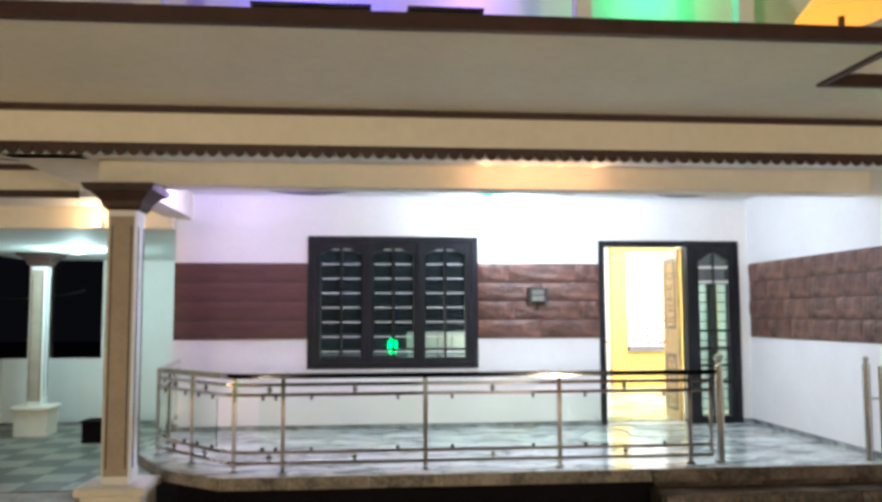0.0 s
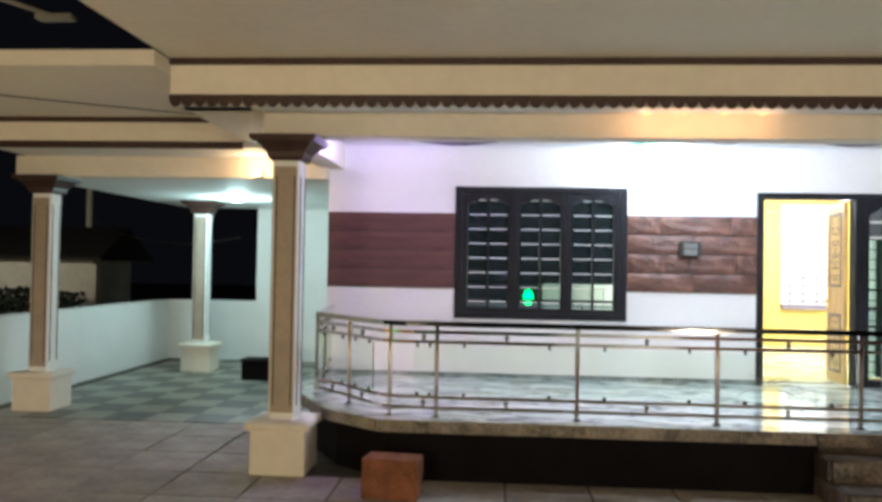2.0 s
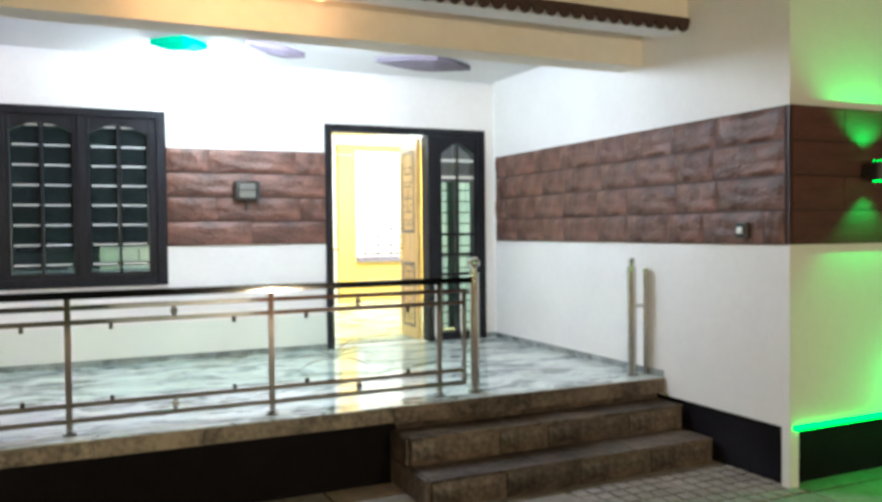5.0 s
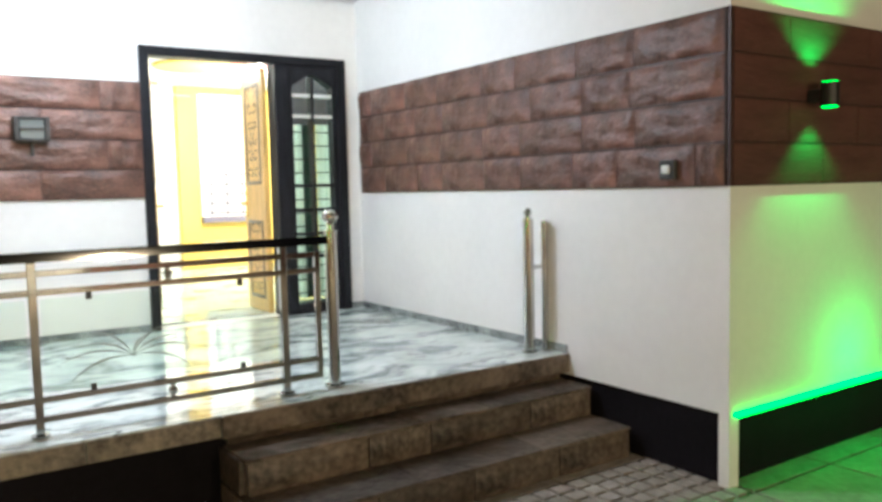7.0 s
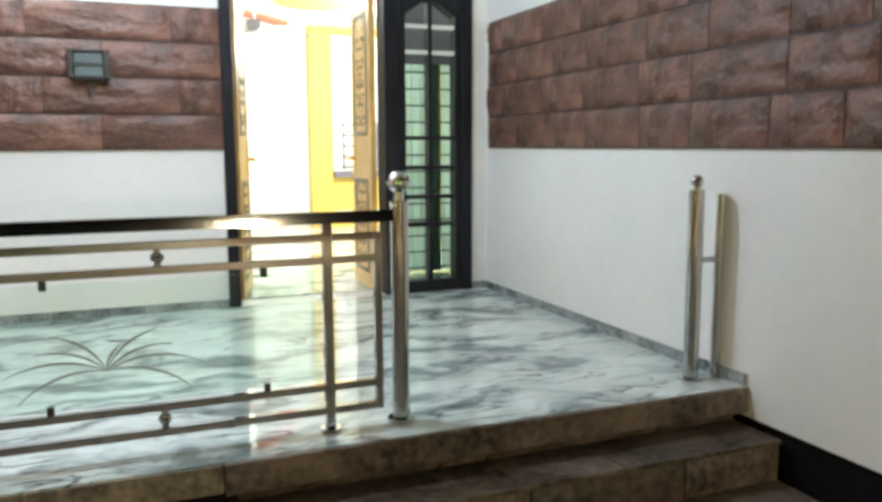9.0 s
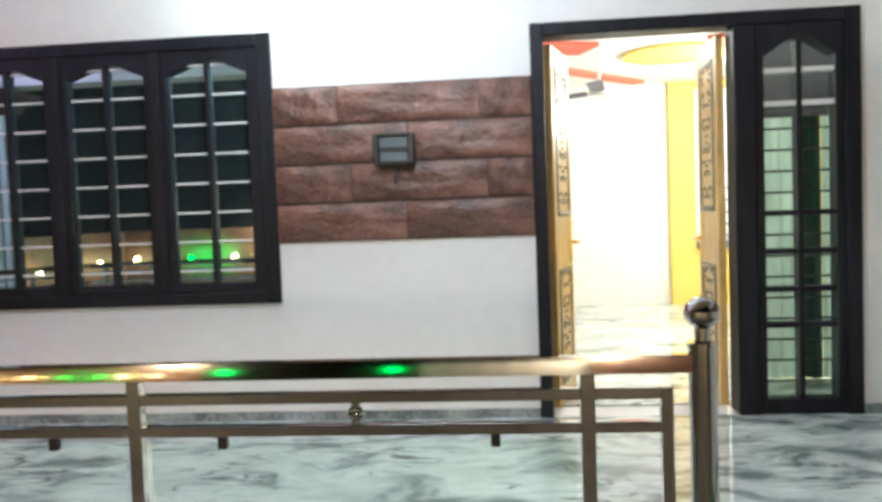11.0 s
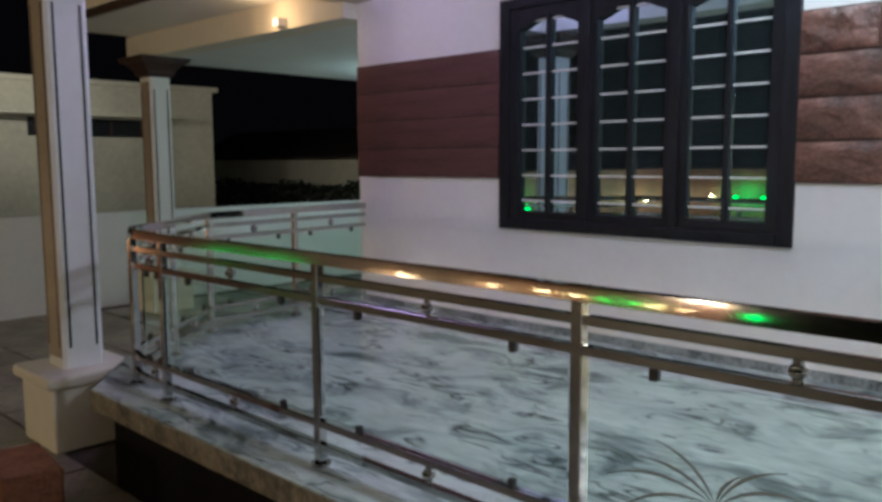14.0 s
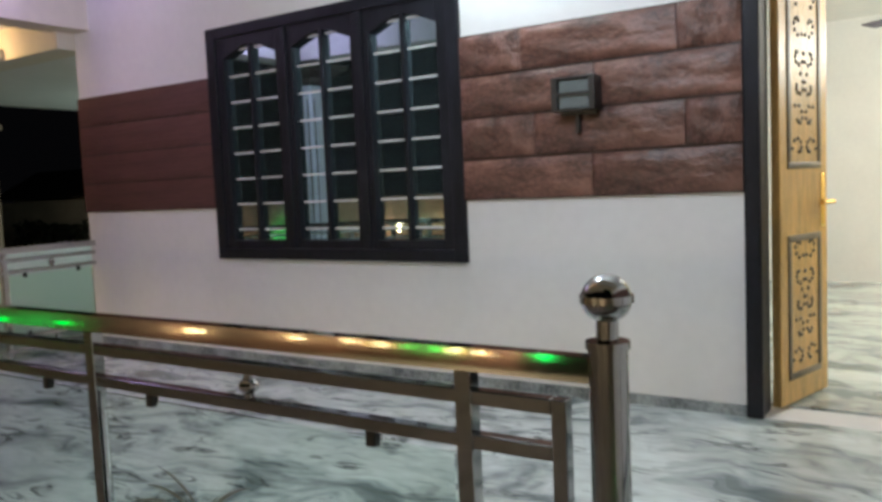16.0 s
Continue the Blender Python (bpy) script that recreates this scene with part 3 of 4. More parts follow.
def leaf(at_x, swing):
    """A leaf standing open at right angles to the wall, less the swing in degrees."""
    hinge = Matrix.Translation((at_x, 9.745, 0)) @ pose(0, 0, 0, 0, 0, -swing) @ Matrix.Translation((-at_x, -9.745, 0))

    def put(nm, b_, mt, under, lb="", smooth=False):
        bmesh.ops.transform(b_, matrix=hinge, verts=b_.verts[:])
        return part(nm, b_, mt, under, lb, smooth)

    ob = put("door_leaf", box(B(), at_x - 0.02, at_x + 0.02, 9.745, 10.235, e0 + 0.012, e1 - 0.075, 0.004), TEAK, door, "carved teak leaf standing open")
    for za, zb in ((0.62, 1.28), (1.58, 2.42)):
        pb = B()
        box(pb, at_x - 0.026, at_x + 0.026, 9.82, 10.16, za, za + 0.03, 0.004)
        box(pb, at_x - 0.026, at_x + 0.026, 9.82, 10.16, zb - 0.03, zb, 0.004)
        box(pb, at_x - 0.026, at_x + 0.026, 9.82, 9.85, za + 0.03, zb - 0.03, 0.004)
        box(pb, at_x - 0.026, at_x + 0.026, 10.13, 10.16, za + 0.03, zb - 0.03, 0.004)
        n_ = int((zb - za) / 0.13)
        for k in range(n_):
            zc = za + 0.09 + k * (zb - za - 0.14) / max(1, n_ - 1)
            for s_ in (-1, 1):
                for j in range(7):
                    t_ = j / 6 * 4.4
                    rr = 0.062 - 0.009 * j * 0.9
                    ball(pb, (at_x, 9.99 + s_ * (0.058 + rr * math.cos(t_ + k)), zc + rr * math.sin(t_ + k)), 0.016, 1.7, 1, 1)
        put("carved_panel", pb, DARKTEAK, ob, "carved scroll panel", True)
    hb = B()
    yh = 10.19
    box(hb, at_x - 0.026, at_x + 0.026, yh - 0.025, yh + 0.02, 1.30, 1.56, 0.008)
    for s_ in (-1, 1):
        rod(hb, (at_x, yh, 1.42), (at_x + s_ * 0.07, yh, 1.42), 0.010)
        rod(hb, (at_x + s_ * 0.065, yh + 0.01, 1.42), (at_x + s_ * 0.065, yh - 0.11, 1.42), 0.011)
    put("handle", hb, BRASS, ob, "brass lever handle", True)
    return ob


DARKTEAK = material("dark_carving", (0.17, 0.14, 0.10), 0.4, vary=0.3, scale=8)
leaf(3.93, 15)
leaf(4.848, 1)

# ---- railing ----
def span(bm, a, b, z, r):
    """A square tube from a to b, its sides upright."""
    d = Vector((b[0] - a[0], b[1] - a[1], 0))
    q = box(B(), 0, d.length, -r, r, z - r, z + r, r * 0.18)
    bmesh.ops.transform(q, matrix=pose(a[0], a[1], 0, 0, 0, math.degrees(math.atan2(d.y, d.x))), verts=q.verts[:])
    me_ = bpy.data.meshes.new("tube")
    q.to_mesh(me_)
    q.free()
    bm.from_mesh(me_)
    bpy.data.meshes.remove(me_)
    return bm


def lerp(a, b, u):
    return (a[0] + (b[0] - a[0]) * u, a[1] + (b[1] - a[1]) * u)


TOP_Z = 1.285
RAILS = (1.195, 1.115, 0.66, 0.575)
railing = thing("verandah_railing", (2.0, RAIL_Y, 0.5), "polished steel railing with etched glass panels", "railing")
ETCH = material("etched_glass", (0.28, 0.32, 0.30), 0.6, vary=0.15, scale=20)


def post(p, big=False):
    bmp = B()
    box(bmp, p[0] - 0.017, p[0] + 0.017, p[1] - 0.017, p[1] + 0.017, 0.508, TOP_Z - 0.0425, 0.003)
    ob = part("post", bmp, STEEL, railing)
    part("base_plate", rod(B(), (p[0], p[1], 0.501), (p[0], p[1], 0.512), 0.038), STEEL, ob, "", True)


def section(a, b, posts, rail_a=None, rail_b=None, etched=False):
    """Rails, glass panels and connectors of a straight run from a to b; posts are shares of its length."""
    la = math.hypot(b[0] - a[0], b[1] - a[1])
    for z in RAILS:
        part("rail", span(B(), rail_a or a, rail_b or b, z, 0.0135), STEEL, railing)
    marks = [0.0, *posts, 1.0]
    for u0, u1 in zip(marks, marks[1:]):
        if (u1 - u0) * la < 0.3:
            continue
        pa, pb = lerp(a, b, u0 + 0.03 / la), lerp(a, b, u1 - 0.03 / la)
        pa = rail_a if rail_a and u0 == 0 else pa
        pb = rail_b if rail_b and u1 == 1 else pb
        d = Vector((pb[0] - pa[0], pb[1] - pa[1], 0))
        ang = math.degrees(math.atan2(d.y, d.x))
        g = B()
        box(g, 0, d.length, -0.004, 0.004, 0.685, 1.085)
        bmesh.ops.transform(g, matrix=pose(pa[0], pa[1], 0, 0, 0, ang), verts=g.verts[:])
        glass = part("glass_panel", g, GLASS, railing, "clear greenish glass panel")
        glass.visible_shadow = False
        # clips that hold the glass, and a double ball between each pair of rails
        for u in (0.18, 0.82):
            c = lerp(pa, pb, u)
            part("glass_clip", box(B(), c[0] - 0.011, c[0] + 0.011, c[1] - 0.011, c[1] + 0.011, 1.07, 1.104, 0.002), BLACKMETAL, glass)
            part("glass_clip", box(B(), c[0] - 0.011, c[0] + 0.011, c[1] - 0.011, c[1] + 0.011, 0.671, 0.70, 0.002), BLACKMETAL, glass)
        c = lerp(pa, pb, 0.5)
        for zc in (1.155, 0.6175):
            k = B()
            rod(k, (c[0], c[1], zc - 0.03), (c[0], c[1], zc + 0.03), 0.012)
            ball(k, (c[0], c[1], zc), 0.023, 1, 1, 0.8)
            part("connector", k, STEEL, railing, "", True)
        # etched flower spray on the glass
        if etched and d.length > 0.6 and u0 > 0.5:
            m_ = pose(pa[0], pa[1], 0, 0, 0, ang)
            cx = d.length * 0.34
            for j in range(9):
                et = B()
                a0 = radians(12 + j * 19.5)
                ln = 0.11 + 0.17 * abs(math.cos(a0)) + 0.04 * (j % 2)
                prev = None
                for q in range(7):
                    u = q / 6
                    bend = 0.9 * (1 if math.cos(a0) > 0 else -1) * u
                    p = Vector((cx + ln * u * math.cos(a0 - bend * 0.6), -0.0052, 0.80 + ln * 0.95 * u * math.sin(a0 - bend * 0.6)))
                    wd = 0.0008 + 0.0034 * math.sin(math.pi * u) ** 1.5
                    n_ = Vector((-math.sin(a0 - bend), 0, math.cos(a0 - bend)))
                    pair = (et.verts.new(m_ @ (p + n_ * wd)), et.verts.new(m_ @ (p - n_ * wd)))
                    if prev:
                        et.faces.new((prev[0], pair[0], pair[1], prev[1]))
                    prev = pair
                part("etched_leaf", et, ETCH, glass).visible_shadow = False


def at_front(x):
    return (x - 0.1) / (4.052 - 0.1)


def arc(a, b, c, r, n):
    """Points of a rounded corner at b, between the runs from a and to c."""
    a, b, c = Vector(a), Vector(b), Vector(c)
    p, q = b + (a - b).normalized() * r, b + (c - b).normalized() * r
    return [tuple(p * (1 - u) ** 2 + b * 2 * u * (1 - u) + q * u * u) for u in [k / n for k in range(n + 1)]]


P0, P1, P2, P3 = (4.052, RAIL_Y), (0.1, RAIL_Y), (-0.70, 8.12), (-0.86, 9.58)
BEND = arc(P0, P1, P2, 0.22, 6)
section(P1, P0, [at_front(x) for x in (0.51, 1.655, 2.768, 3.882)], BEND[0], None, True)
section(P2, P1, [0.5], None, BEND[-1])
for z in RAILS:
    bent, ring = B(), []
    for k, p in enumerate(BEND):
        a, b = BEND[max(0, k - 1)], BEND[min(len(BEND) - 1, k + 1)]
        d = Vector((b[0] - a[0], b[1] - a[1], 0)).normalized()
        n_ = Vector((-d.y, d.x, 0)) * 0.0135
        ring.append([bent.verts.new(Vector((p[0], p[1], z + h)) + n_ * q) for q, h in ((-1, -0.0135), (1, -0.0135), (1, 0.0135), (-1, 0.0135))])
    for ra, rb in zip(ring, ring[1:]):
        for k in range(4):
            bent.faces.new((ra[k], ra[(k + 1) % 4], rb[(k + 1) % 4], rb[k]))
    bmesh.ops.recalc_face_normals(bent, faces=bent.faces[:])
    part("rail", bent, STEEL, railing)
section(P3, P2, [0.5])
for x in (0.51, 1.655, 2.768, 3.882):
    post((x, RAIL_Y))
for p in (BEND[3], lerp(P2, P1, 0.5), P2, lerp(P3, P2, 0.5)):
    post(p)
part("end_bar", box(B(), 4.0522, 4.0795, RAIL_Y - 0.0135, RAIL_Y + 0.0135, 0.5615, 1.2085, 0.002), STEEL, railing)
hr = B()
BOW = [(0.020 - 0.0025 * u - 0.001 * u * u, TOP_Z - 0.042 + 0.042 * u) for u in (0, 0.2, 0.4, 0.6, 0.8, 1.0)]
PROFILE = BOW + [(-q, z) for q, z in BOW[::-1]]
LINE = [(4.15, RAIL_Y), *BEND, P2, P3]
for a, b in zip(LINE, LINE[1:]):
    d = Vector((b[0] - a[0], b[1] - a[1], 0)).normalized()
    side_ = Vector((-d.y, d.x, 0))
    ends = [[hr.verts.new(Vector((p[0], p[1], z)) + side_ * q) for q, z in PROFILE] for p in (a, b)]
    for k in range(len(PROFILE)):
        n_ = (k + 1) % len(PROFILE)
        hr.faces.new((ends[0][k], ends[0][n_], ends[1][n_], ends[1][k]))
    hr.faces.new(ends[0][::-1])
    hr.faces.new(ends[1])
bmesh.ops.recalc_face_normals(hr, faces=hr.faces[:])
for p in LINE[1:-1]:
    rod(hr, (p[0], p[1], TOP_Z - 0.0435), (p[0], p[1], TOP_Z - 0.0005), 0.0198, 16, 0.0165)
part("handrail", hr, STEEL, railing, "square polished handrail", True)
nw = B()
rod(nw, (4.15, RAIL_Y, 0.505), (4.15, RAIL_Y, 1.30), 0.032, 20)
rod(nw, (4.15, RAIL_Y, 0.5), (4.15, RAIL_Y, 0.515), 0.052, 20)
nwo = part("newel_post", nw, STEEL, railing, "thick steel end post", True)
fin = B()
rod(fin, (4.15, RAIL_Y, 1.30), (4.15, RAIL_Y, 1.312), 0.036, 20)
rod(fin, (4.15, RAIL_Y, 1.312), (4.15, RAIL_Y, 1.345), 0.018, 16)
ball(fin, (4.15, RAIL_Y, 1.38), 0.041, 1, 1, 0.95)
rod(fin, (4.15, RAIL_Y, 1.374), (4.15, RAIL_Y, 1.386), 0.0435, 20)
part("finial", fin, STEEL, nwo, "ringed ball finial", True)

wall_post = thing("wall_handrail_post", (5.475, 7.19, 0.5), "short steel post pair fixed by the white wall", "railing post")
pp = B()
rod(pp, (5.475, 7.19, 0.5), (5.475, 7.19, 1.32), 0.032, 18)
part("post", pp, STEEL, wall_post, "", True)
pp = B()
rod(pp, (5.604, 7.19, 0.5), (5.604, 7.19, 1.30), 0.02, 18)
part("wall_pipe", pp, STEEL, wall_post, "", True)
part("link", rod(B(), (5.505, 7.19, 1.02), (5.585, 7.19, 1.02), 0.012), STEEL, wall_post, "", True)
part("finial", ball(rod(B(), (5.475, 7.19, 1.32), (5.475, 7.19, 1.34), 0.015), (5.475, 7.19, 1.355), 0.026), STEEL, wall_post, "", True)
part("base_plate", rod(B(), (5.475, 7.19, 0.5), (5.475, 7.19, 0.51), 0.05), STEEL, wall_post, "", True)


# ---- wall lamps ----
def wall_lamp(at, turn, label, lit):
    w_ = thing("wall_lamp", at, label, "wall lamp", "square wall lamps")
    m_ = Matrix.Translation(at) @ pose(0, 0, 0, 0, 0, turn) @ Matrix.Scale(0.84, 4)
    def put(nm, b_, mt, lb=""):
        bmesh.ops.transform(b_, matrix=m_, verts=b_.verts[:])
        return part(nm, b_, mt, w_, lb)
    put("back_plate", box(B(), -0.11, 0.11, -0.02, 0.0, -0.11, 0.09, 0.004), BLACKMETAL)
    fr = B()
    for xa in (-0.13, 0.095):
        box(fr, xa, xa + 0.035, -0.11, 0.0, -0.09, 0.10, 0.004)
    box(fr, -0.095, 0.095, -0.11, -0.02, 0.085, 0.10)
    box(fr, -0.095, 0.095, -0.11, -0.02, -0.09, -0.078)
    put("frame", fr, BLACKMETAL)
    put("diffuser", box(B(), -0.09, 0.09, -0.09, -0.025, -0.075, 0.082, 0.006), lit, "pale glass diffuser")
    put("cross_bar", box(B(), -0.095, 0.095, -0.112, -0.098, -0.004, 0.012), BLACKMETAL)
    put("stem", box(B(), -0.012, 0.012, -0.05, -0.02, -0.21, -0.11, 0.003), BLACKMETAL)
    return w_


PALE = material("pale_lamp_glass", (0.13, 0.16, 0.165), 0.2, vary=0.05)
wall_lamp((3.10, 9.565, 1.97), 0, "unlit square black wall lamp with pale glass", PALE)
sock = thing("bell_switch", (5.60, 6.21, 1.61), "small black switch box on the stone cladding", "switch")
part("plate", box(B(), 5.565, 5.60, 6.16, 6.26, 1.53, 1.63, 0.008), BLACKMETAL, sock)
part("button", box(B(), 5.550, 5.566, 6.187, 6.233, 1.558, 1.602, 0.006), GRILLE, sock, "white button")

ud = thing("updown_lamp", (6.25, 5.85, 1.94), "black up and down wall lamp glowing green", "wall lamp")
part("body", rod(B(), (6.25, 5.75, 1.88), (6.25, 5.75, 2.0), 0.045), BLACKMETAL, ud, "", True)
part("bracket", box(B(), 6.23, 6.27, 5.77, 5.86, 1.91, 1.97), BLACKMETAL, ud)
part("lens", rod(B(), (6.25, 5.75, 2.0), (6.25, 5.75, 2.004), 0.038), glow("green_led", (0.01, 1.0, 0.07), 4), ud, "glowing green lens")
part("lens", rod(B(), (6.25, 5.75, 1.876), (6.25, 5.75, 1.88), 0.038), bpy.data.materials["green_led"], ud, "glowing green lens")

strip = B()
box(strip, 5.66, 10.5, CORNER_Y - 0.035, CORNER_Y - 0.003, BASE_Z - 0.01, BASE_Z + 0.01)
solid("led_strip", strip, bpy.data.materials["green_led"], "glowing green strip along the wall foot", "light strip")

# ---- block on the paving ----
blk = B()
box(blk, 0.02, 0.44, 6.50, 6.74, 0.0, 0.30, 0.015)
r_ = random.Random(3)
bmesh.ops.subdivide_edges(blk, edges=blk.edges[:], cuts=2, use_grid_fill=True)
for v in blk.verts:
    if v.co.z > 0.01:
        v.co += Vector((r_.uniform(-1, 1), r_.uniform(-1, 1), r_.uniform(-1, 1))) * 0.006
bmesh.ops.rotate(blk, verts=blk.verts[:], cent=(0.23, 6.62, 0), matrix=Matrix.Rotation(radians(-6), 3, "Z"))
block = solid("laterite_block", blk, LATERITE, "rough red laterite block lying on the paving", "stone block")

# ---- ceiling details ----
LED_BEAM = glow("beam_led", (0.75, 1.0, 0.92), 1.6)
LED_GREEN = glow("green_cove", (0.0, 0.55, 0.30), 0.8)
LED_WHITE = glow("white_led", (0.9, 0.95, 1.0), 22)
LED_WARM = glow("warm_led", (1.0, 0.56, 0.28), 0.6)


def ceiling_panel(x, y, w_, d_, turn, mat, label):
    bmq = B()
    pts = [(-w_ / 2, d_ * 0.1), (-w_ * 0.2, -d_ * 0.32), (0, -d_ * 0.5), (w_ * 0.2, -d_ * 0.32), (w_ / 2, d_ * 0.1), (w_ * 0.2, d_ * 0.4), (-w_ * 0.2, d_ * 0.4)]
    top_ = [bmq.verts.new((px, py, CEIL_Z - 0.002)) for px, py in pts]
    mid_ = [bmq.verts.new((px, py, CEIL_Z - 0.045)) for px, py in pts]
    low_ = [bmq.verts.new((px * 0.35, py * 0.35, CEIL_Z - 0.085)) for px, py in pts]
    for ra, rb in ((top_, mid_), (mid_, low_)):
        for k in range(len(pts)):
            bmq.faces.new((ra[k], ra[(k + 1) % len(pts)], rb[(k + 1) % len(pts)], rb[k]))
    bmq.faces.new(top_)
    bmq.faces.new(low_[::-1])
    bmesh.ops.recalc_face_normals(bmq, faces=bmq.faces[:])
    bmesh.ops.transform(bmq, matrix=pose(x, y, 0, 0, 0, turn), verts=bmq.verts[:])
    return solid("ceiling_panel", bmq, mat, label, "ceiling panel", "verandah ceiling panels")


ceiling_panel(0.57, 8.98, 0.88, 0.42, 0, LEAFGREY, "mauve grey leaf-shaped ceiling panel")
ceiling_panel(2.48, 8.90, 0.44, 0.36, 0, LED_GREEN, "green lit leaf-shaped ceiling panel")
ceiling_panel(3.22, 8.79, 0.62, 0.14, 28, LEAFGREY, "narrow mauve grey ceiling panel")
ceiling_panel(4.55, 8.85, 0.92, 0.48, 0, LEAFGREY, "mauve grey leaf-shaped ceiling panel")


vl = thing("ceiling_lamp", (2.62, 9.25, 3.06), "bright white lamp on the verandah ceiling", "lamp")
part("base", rod(B(), (2.62, 9.25, 3.06), (2.62, 9.25, 3.10), 0.09), GRILLE, vl, "", True)
gl = part("globe", ball(B(), (2.62, 9.25, 3.03), 0.05), LED_WHITE, vl, "glowing globe", True)
gl.visible_shadow = False
for x in (2.15, 2.45, 2.75, 3.05):
    el = thing("downlight", (x, 7.0, 2.98), "small warm downlight under the eave", "lamp", "eave downlights")
    part("ring", rod(B(), (x, 7.0, 2.972), (x, 7.0, 2.98), 0.036), CREAM, el, "", True)
    part("lens", rod(B(), (x, 7.0, 2.9705), (x, 7.0, 2.972), 0.027), LED_WARM, el, "glowing lens", True)
cl = thing("beam_lamp", (-1.70, 9.46, 2.745), "small hooded floodlight shining from the carport beam", "lamp")
hood = B()
box(hood, -1.738, -1.730, 9.37, 9.46, 2.71, 2.78)
box(hood, -1.670, -1.662, 9.37, 9.46, 2.71, 2.78)
box(hood, -1.730, -1.670, 9.37, 9.46, 2.772, 2.78)
box(hood, -1.730, -1.670, 9.37, 9.46, 2.71, 2.718)
part("hood", hood, CREAM, cl)
part("lens", box(B(), -1.730, -1.670, 9.445, 9.455, 2.718, 2.772), LED_WHITE, cl, "bright white lens")
cl = thing("carport_lamp", (-2.9, 12.3, 2.70), "small pale lamp box under the carport ceiling", "lamp")
part("body", box(B(), -3.0, -2.8, 12.25, 12.35, 2.66, 2.70, 0.01), GRILLE, cl)
part("lens", box(B(), -2.98, -2.82, 12.26, 12.34, 2.645, 2.659), LED_BEAM, cl, "glowing lens")

# ---- room behind the door ----
bm = B()
box(bm, 5.45, 7.6, 14.30, 14.40, 0.5, 2.95)
structure("room_feature_wall", bm, YELLOW, "bright yellow feature wall in the room")
niche = thing("room_window", (6.2, 14.3, 1.15), "white curtained window with a low grille", "window", kind="structure")
part("curtain", box(B(), 5.72, 6.5, 14.27, 14.30, 1.2, 2.85), ROOM, niche, "white curtain")
for k in range(5):
    part("grille_bar", box(B(), 5.82, 6.53, 14.25, 14.268, 1.24 + k * 0.13, 1.262 + k * 0.13), LEAFGREY, niche)
for k in range(4):
    part("grille_bar", box(B(), 5.84 + k * 0.22, 5.86 + k * 0.22, 14.252, 14.266, 1.22, 1.80), LEAFGREY, niche)
part("sill", box(B(), 5.72, 6.63, 14.2, 14.3, 1.12, 1.2), LEAFGREY, niche)
bm = B()
rod(bm, (5.2, 12.55, 2.925), (5.2, 12.55, 2.95), 0.48, 32)
solid("ceiling_rose", bm, YELLOW, "round yellow recess on the room ceiling", "ceiling rose")
for cx, cy, ln, wd, tn in ((4.62, 13.55, 1.5, 0.16, 50), (4.15, 12.0, 0.5, 0.4, 20), (5.62, 12.1, 0.7, 0.35, 60)):
    bq = box(B(), -ln / 2, ln / 2, -wd / 2, wd / 2, 2.915, 2.95, 0.004)
    bmesh.ops.transform(bq, matrix=pose(cx, cy, 0, 0, 0, tn), verts=bq.verts[:])
    solid("ceiling_band", bq, RED, "red painted band on the room ceiling", "ceiling band", "red ceiling bands")
fan = thing("ceiling_fan", (4.5, 12.4, 2.95), "pale three-bladed ceiling fan in the room", "ceiling fan")
part("rod", rod(B(), (4.5, 12.4, 2.66), (4.5, 12.4, 2.95), 0.014), GRILLE, fan, "", True)
part("motor", rod(B(), (4.5, 12.4, 2.58), (4.5, 12.4, 2.67), 0.11, 20, 0.09), GRILLE, fan, "", True)
for k in range(3):
    b_ = box(B(), 0.1, 0.62, -0.065, 0.065, -0.005, 0.005, 0.002)
    bmesh.ops.transform(b_, matrix=pose(4.5, 12.4, 2.615, 8, 0, 20 + 120 * k), verts=b_.verts[:])
    part("blade", b_, LEAFGREY, fan)

CURTAIN = material("teal_curtain", (0.60, 0.65, 0.62), 0.8, vary=0.15, scale=4, stretch=(4, 4, 0.6))
MOSS = material("dark_green_curtain", (0.035, 0.075, 0.06), 0.8, vary=0.2, scale=4, stretch=(4, 4, 0.6))


def curtain(xa, xb, mat, label):
    cb = B()
    n_ = int((xb - xa) / 0.02)
    cols = []
    for i in range(n_ + 1):
        x_ = xa + (xb - xa) * i / n_
        y_ = 10.42 + 0.025 * math.sin(x_ * 55) + 0.01 * math.sin(x_ * 131)
        cols.append([cb.verts.new((x_, y_, 0.51)), cb.verts.new((x_, y_, 2.16))])
    for p_, q_ in zip(cols, cols[1:]):
        cb.faces.new((p_[0], q_[0], q_[1], p_[1]))
    bmesh.ops.solidify(cb, geom=cb.faces[:], thickness=0.004)
    solid("curtain", cb, mat, label, "curtain", "curtains behind the sidelight", smooth=True)


curtain(5.22, 5.47, CURTAIN, "pale teal curtain behind the sidelight")
curtain(5.473, 5.626, MOSS, "dark green curtain behind the sidelight")
curtain(5.629, 6.4, CURTAIN, "pale teal curtain behind the sidelight")
vb = box(B(), 5.2, 6.5, 10.36, 10.39, 2.13, 2.62, 0.005)
solid("pelmet", vb, LEAFGREY, "grey pelmet board over the curtains", "pelmet")
solid("curtain_rod", rod(B(), (5.18, 10.42, 2.18), (6.6, 10.42, 2.18), 0.015), BLACKMETAL, "dark curtain rod in the room", "curtain rod", smooth=True)

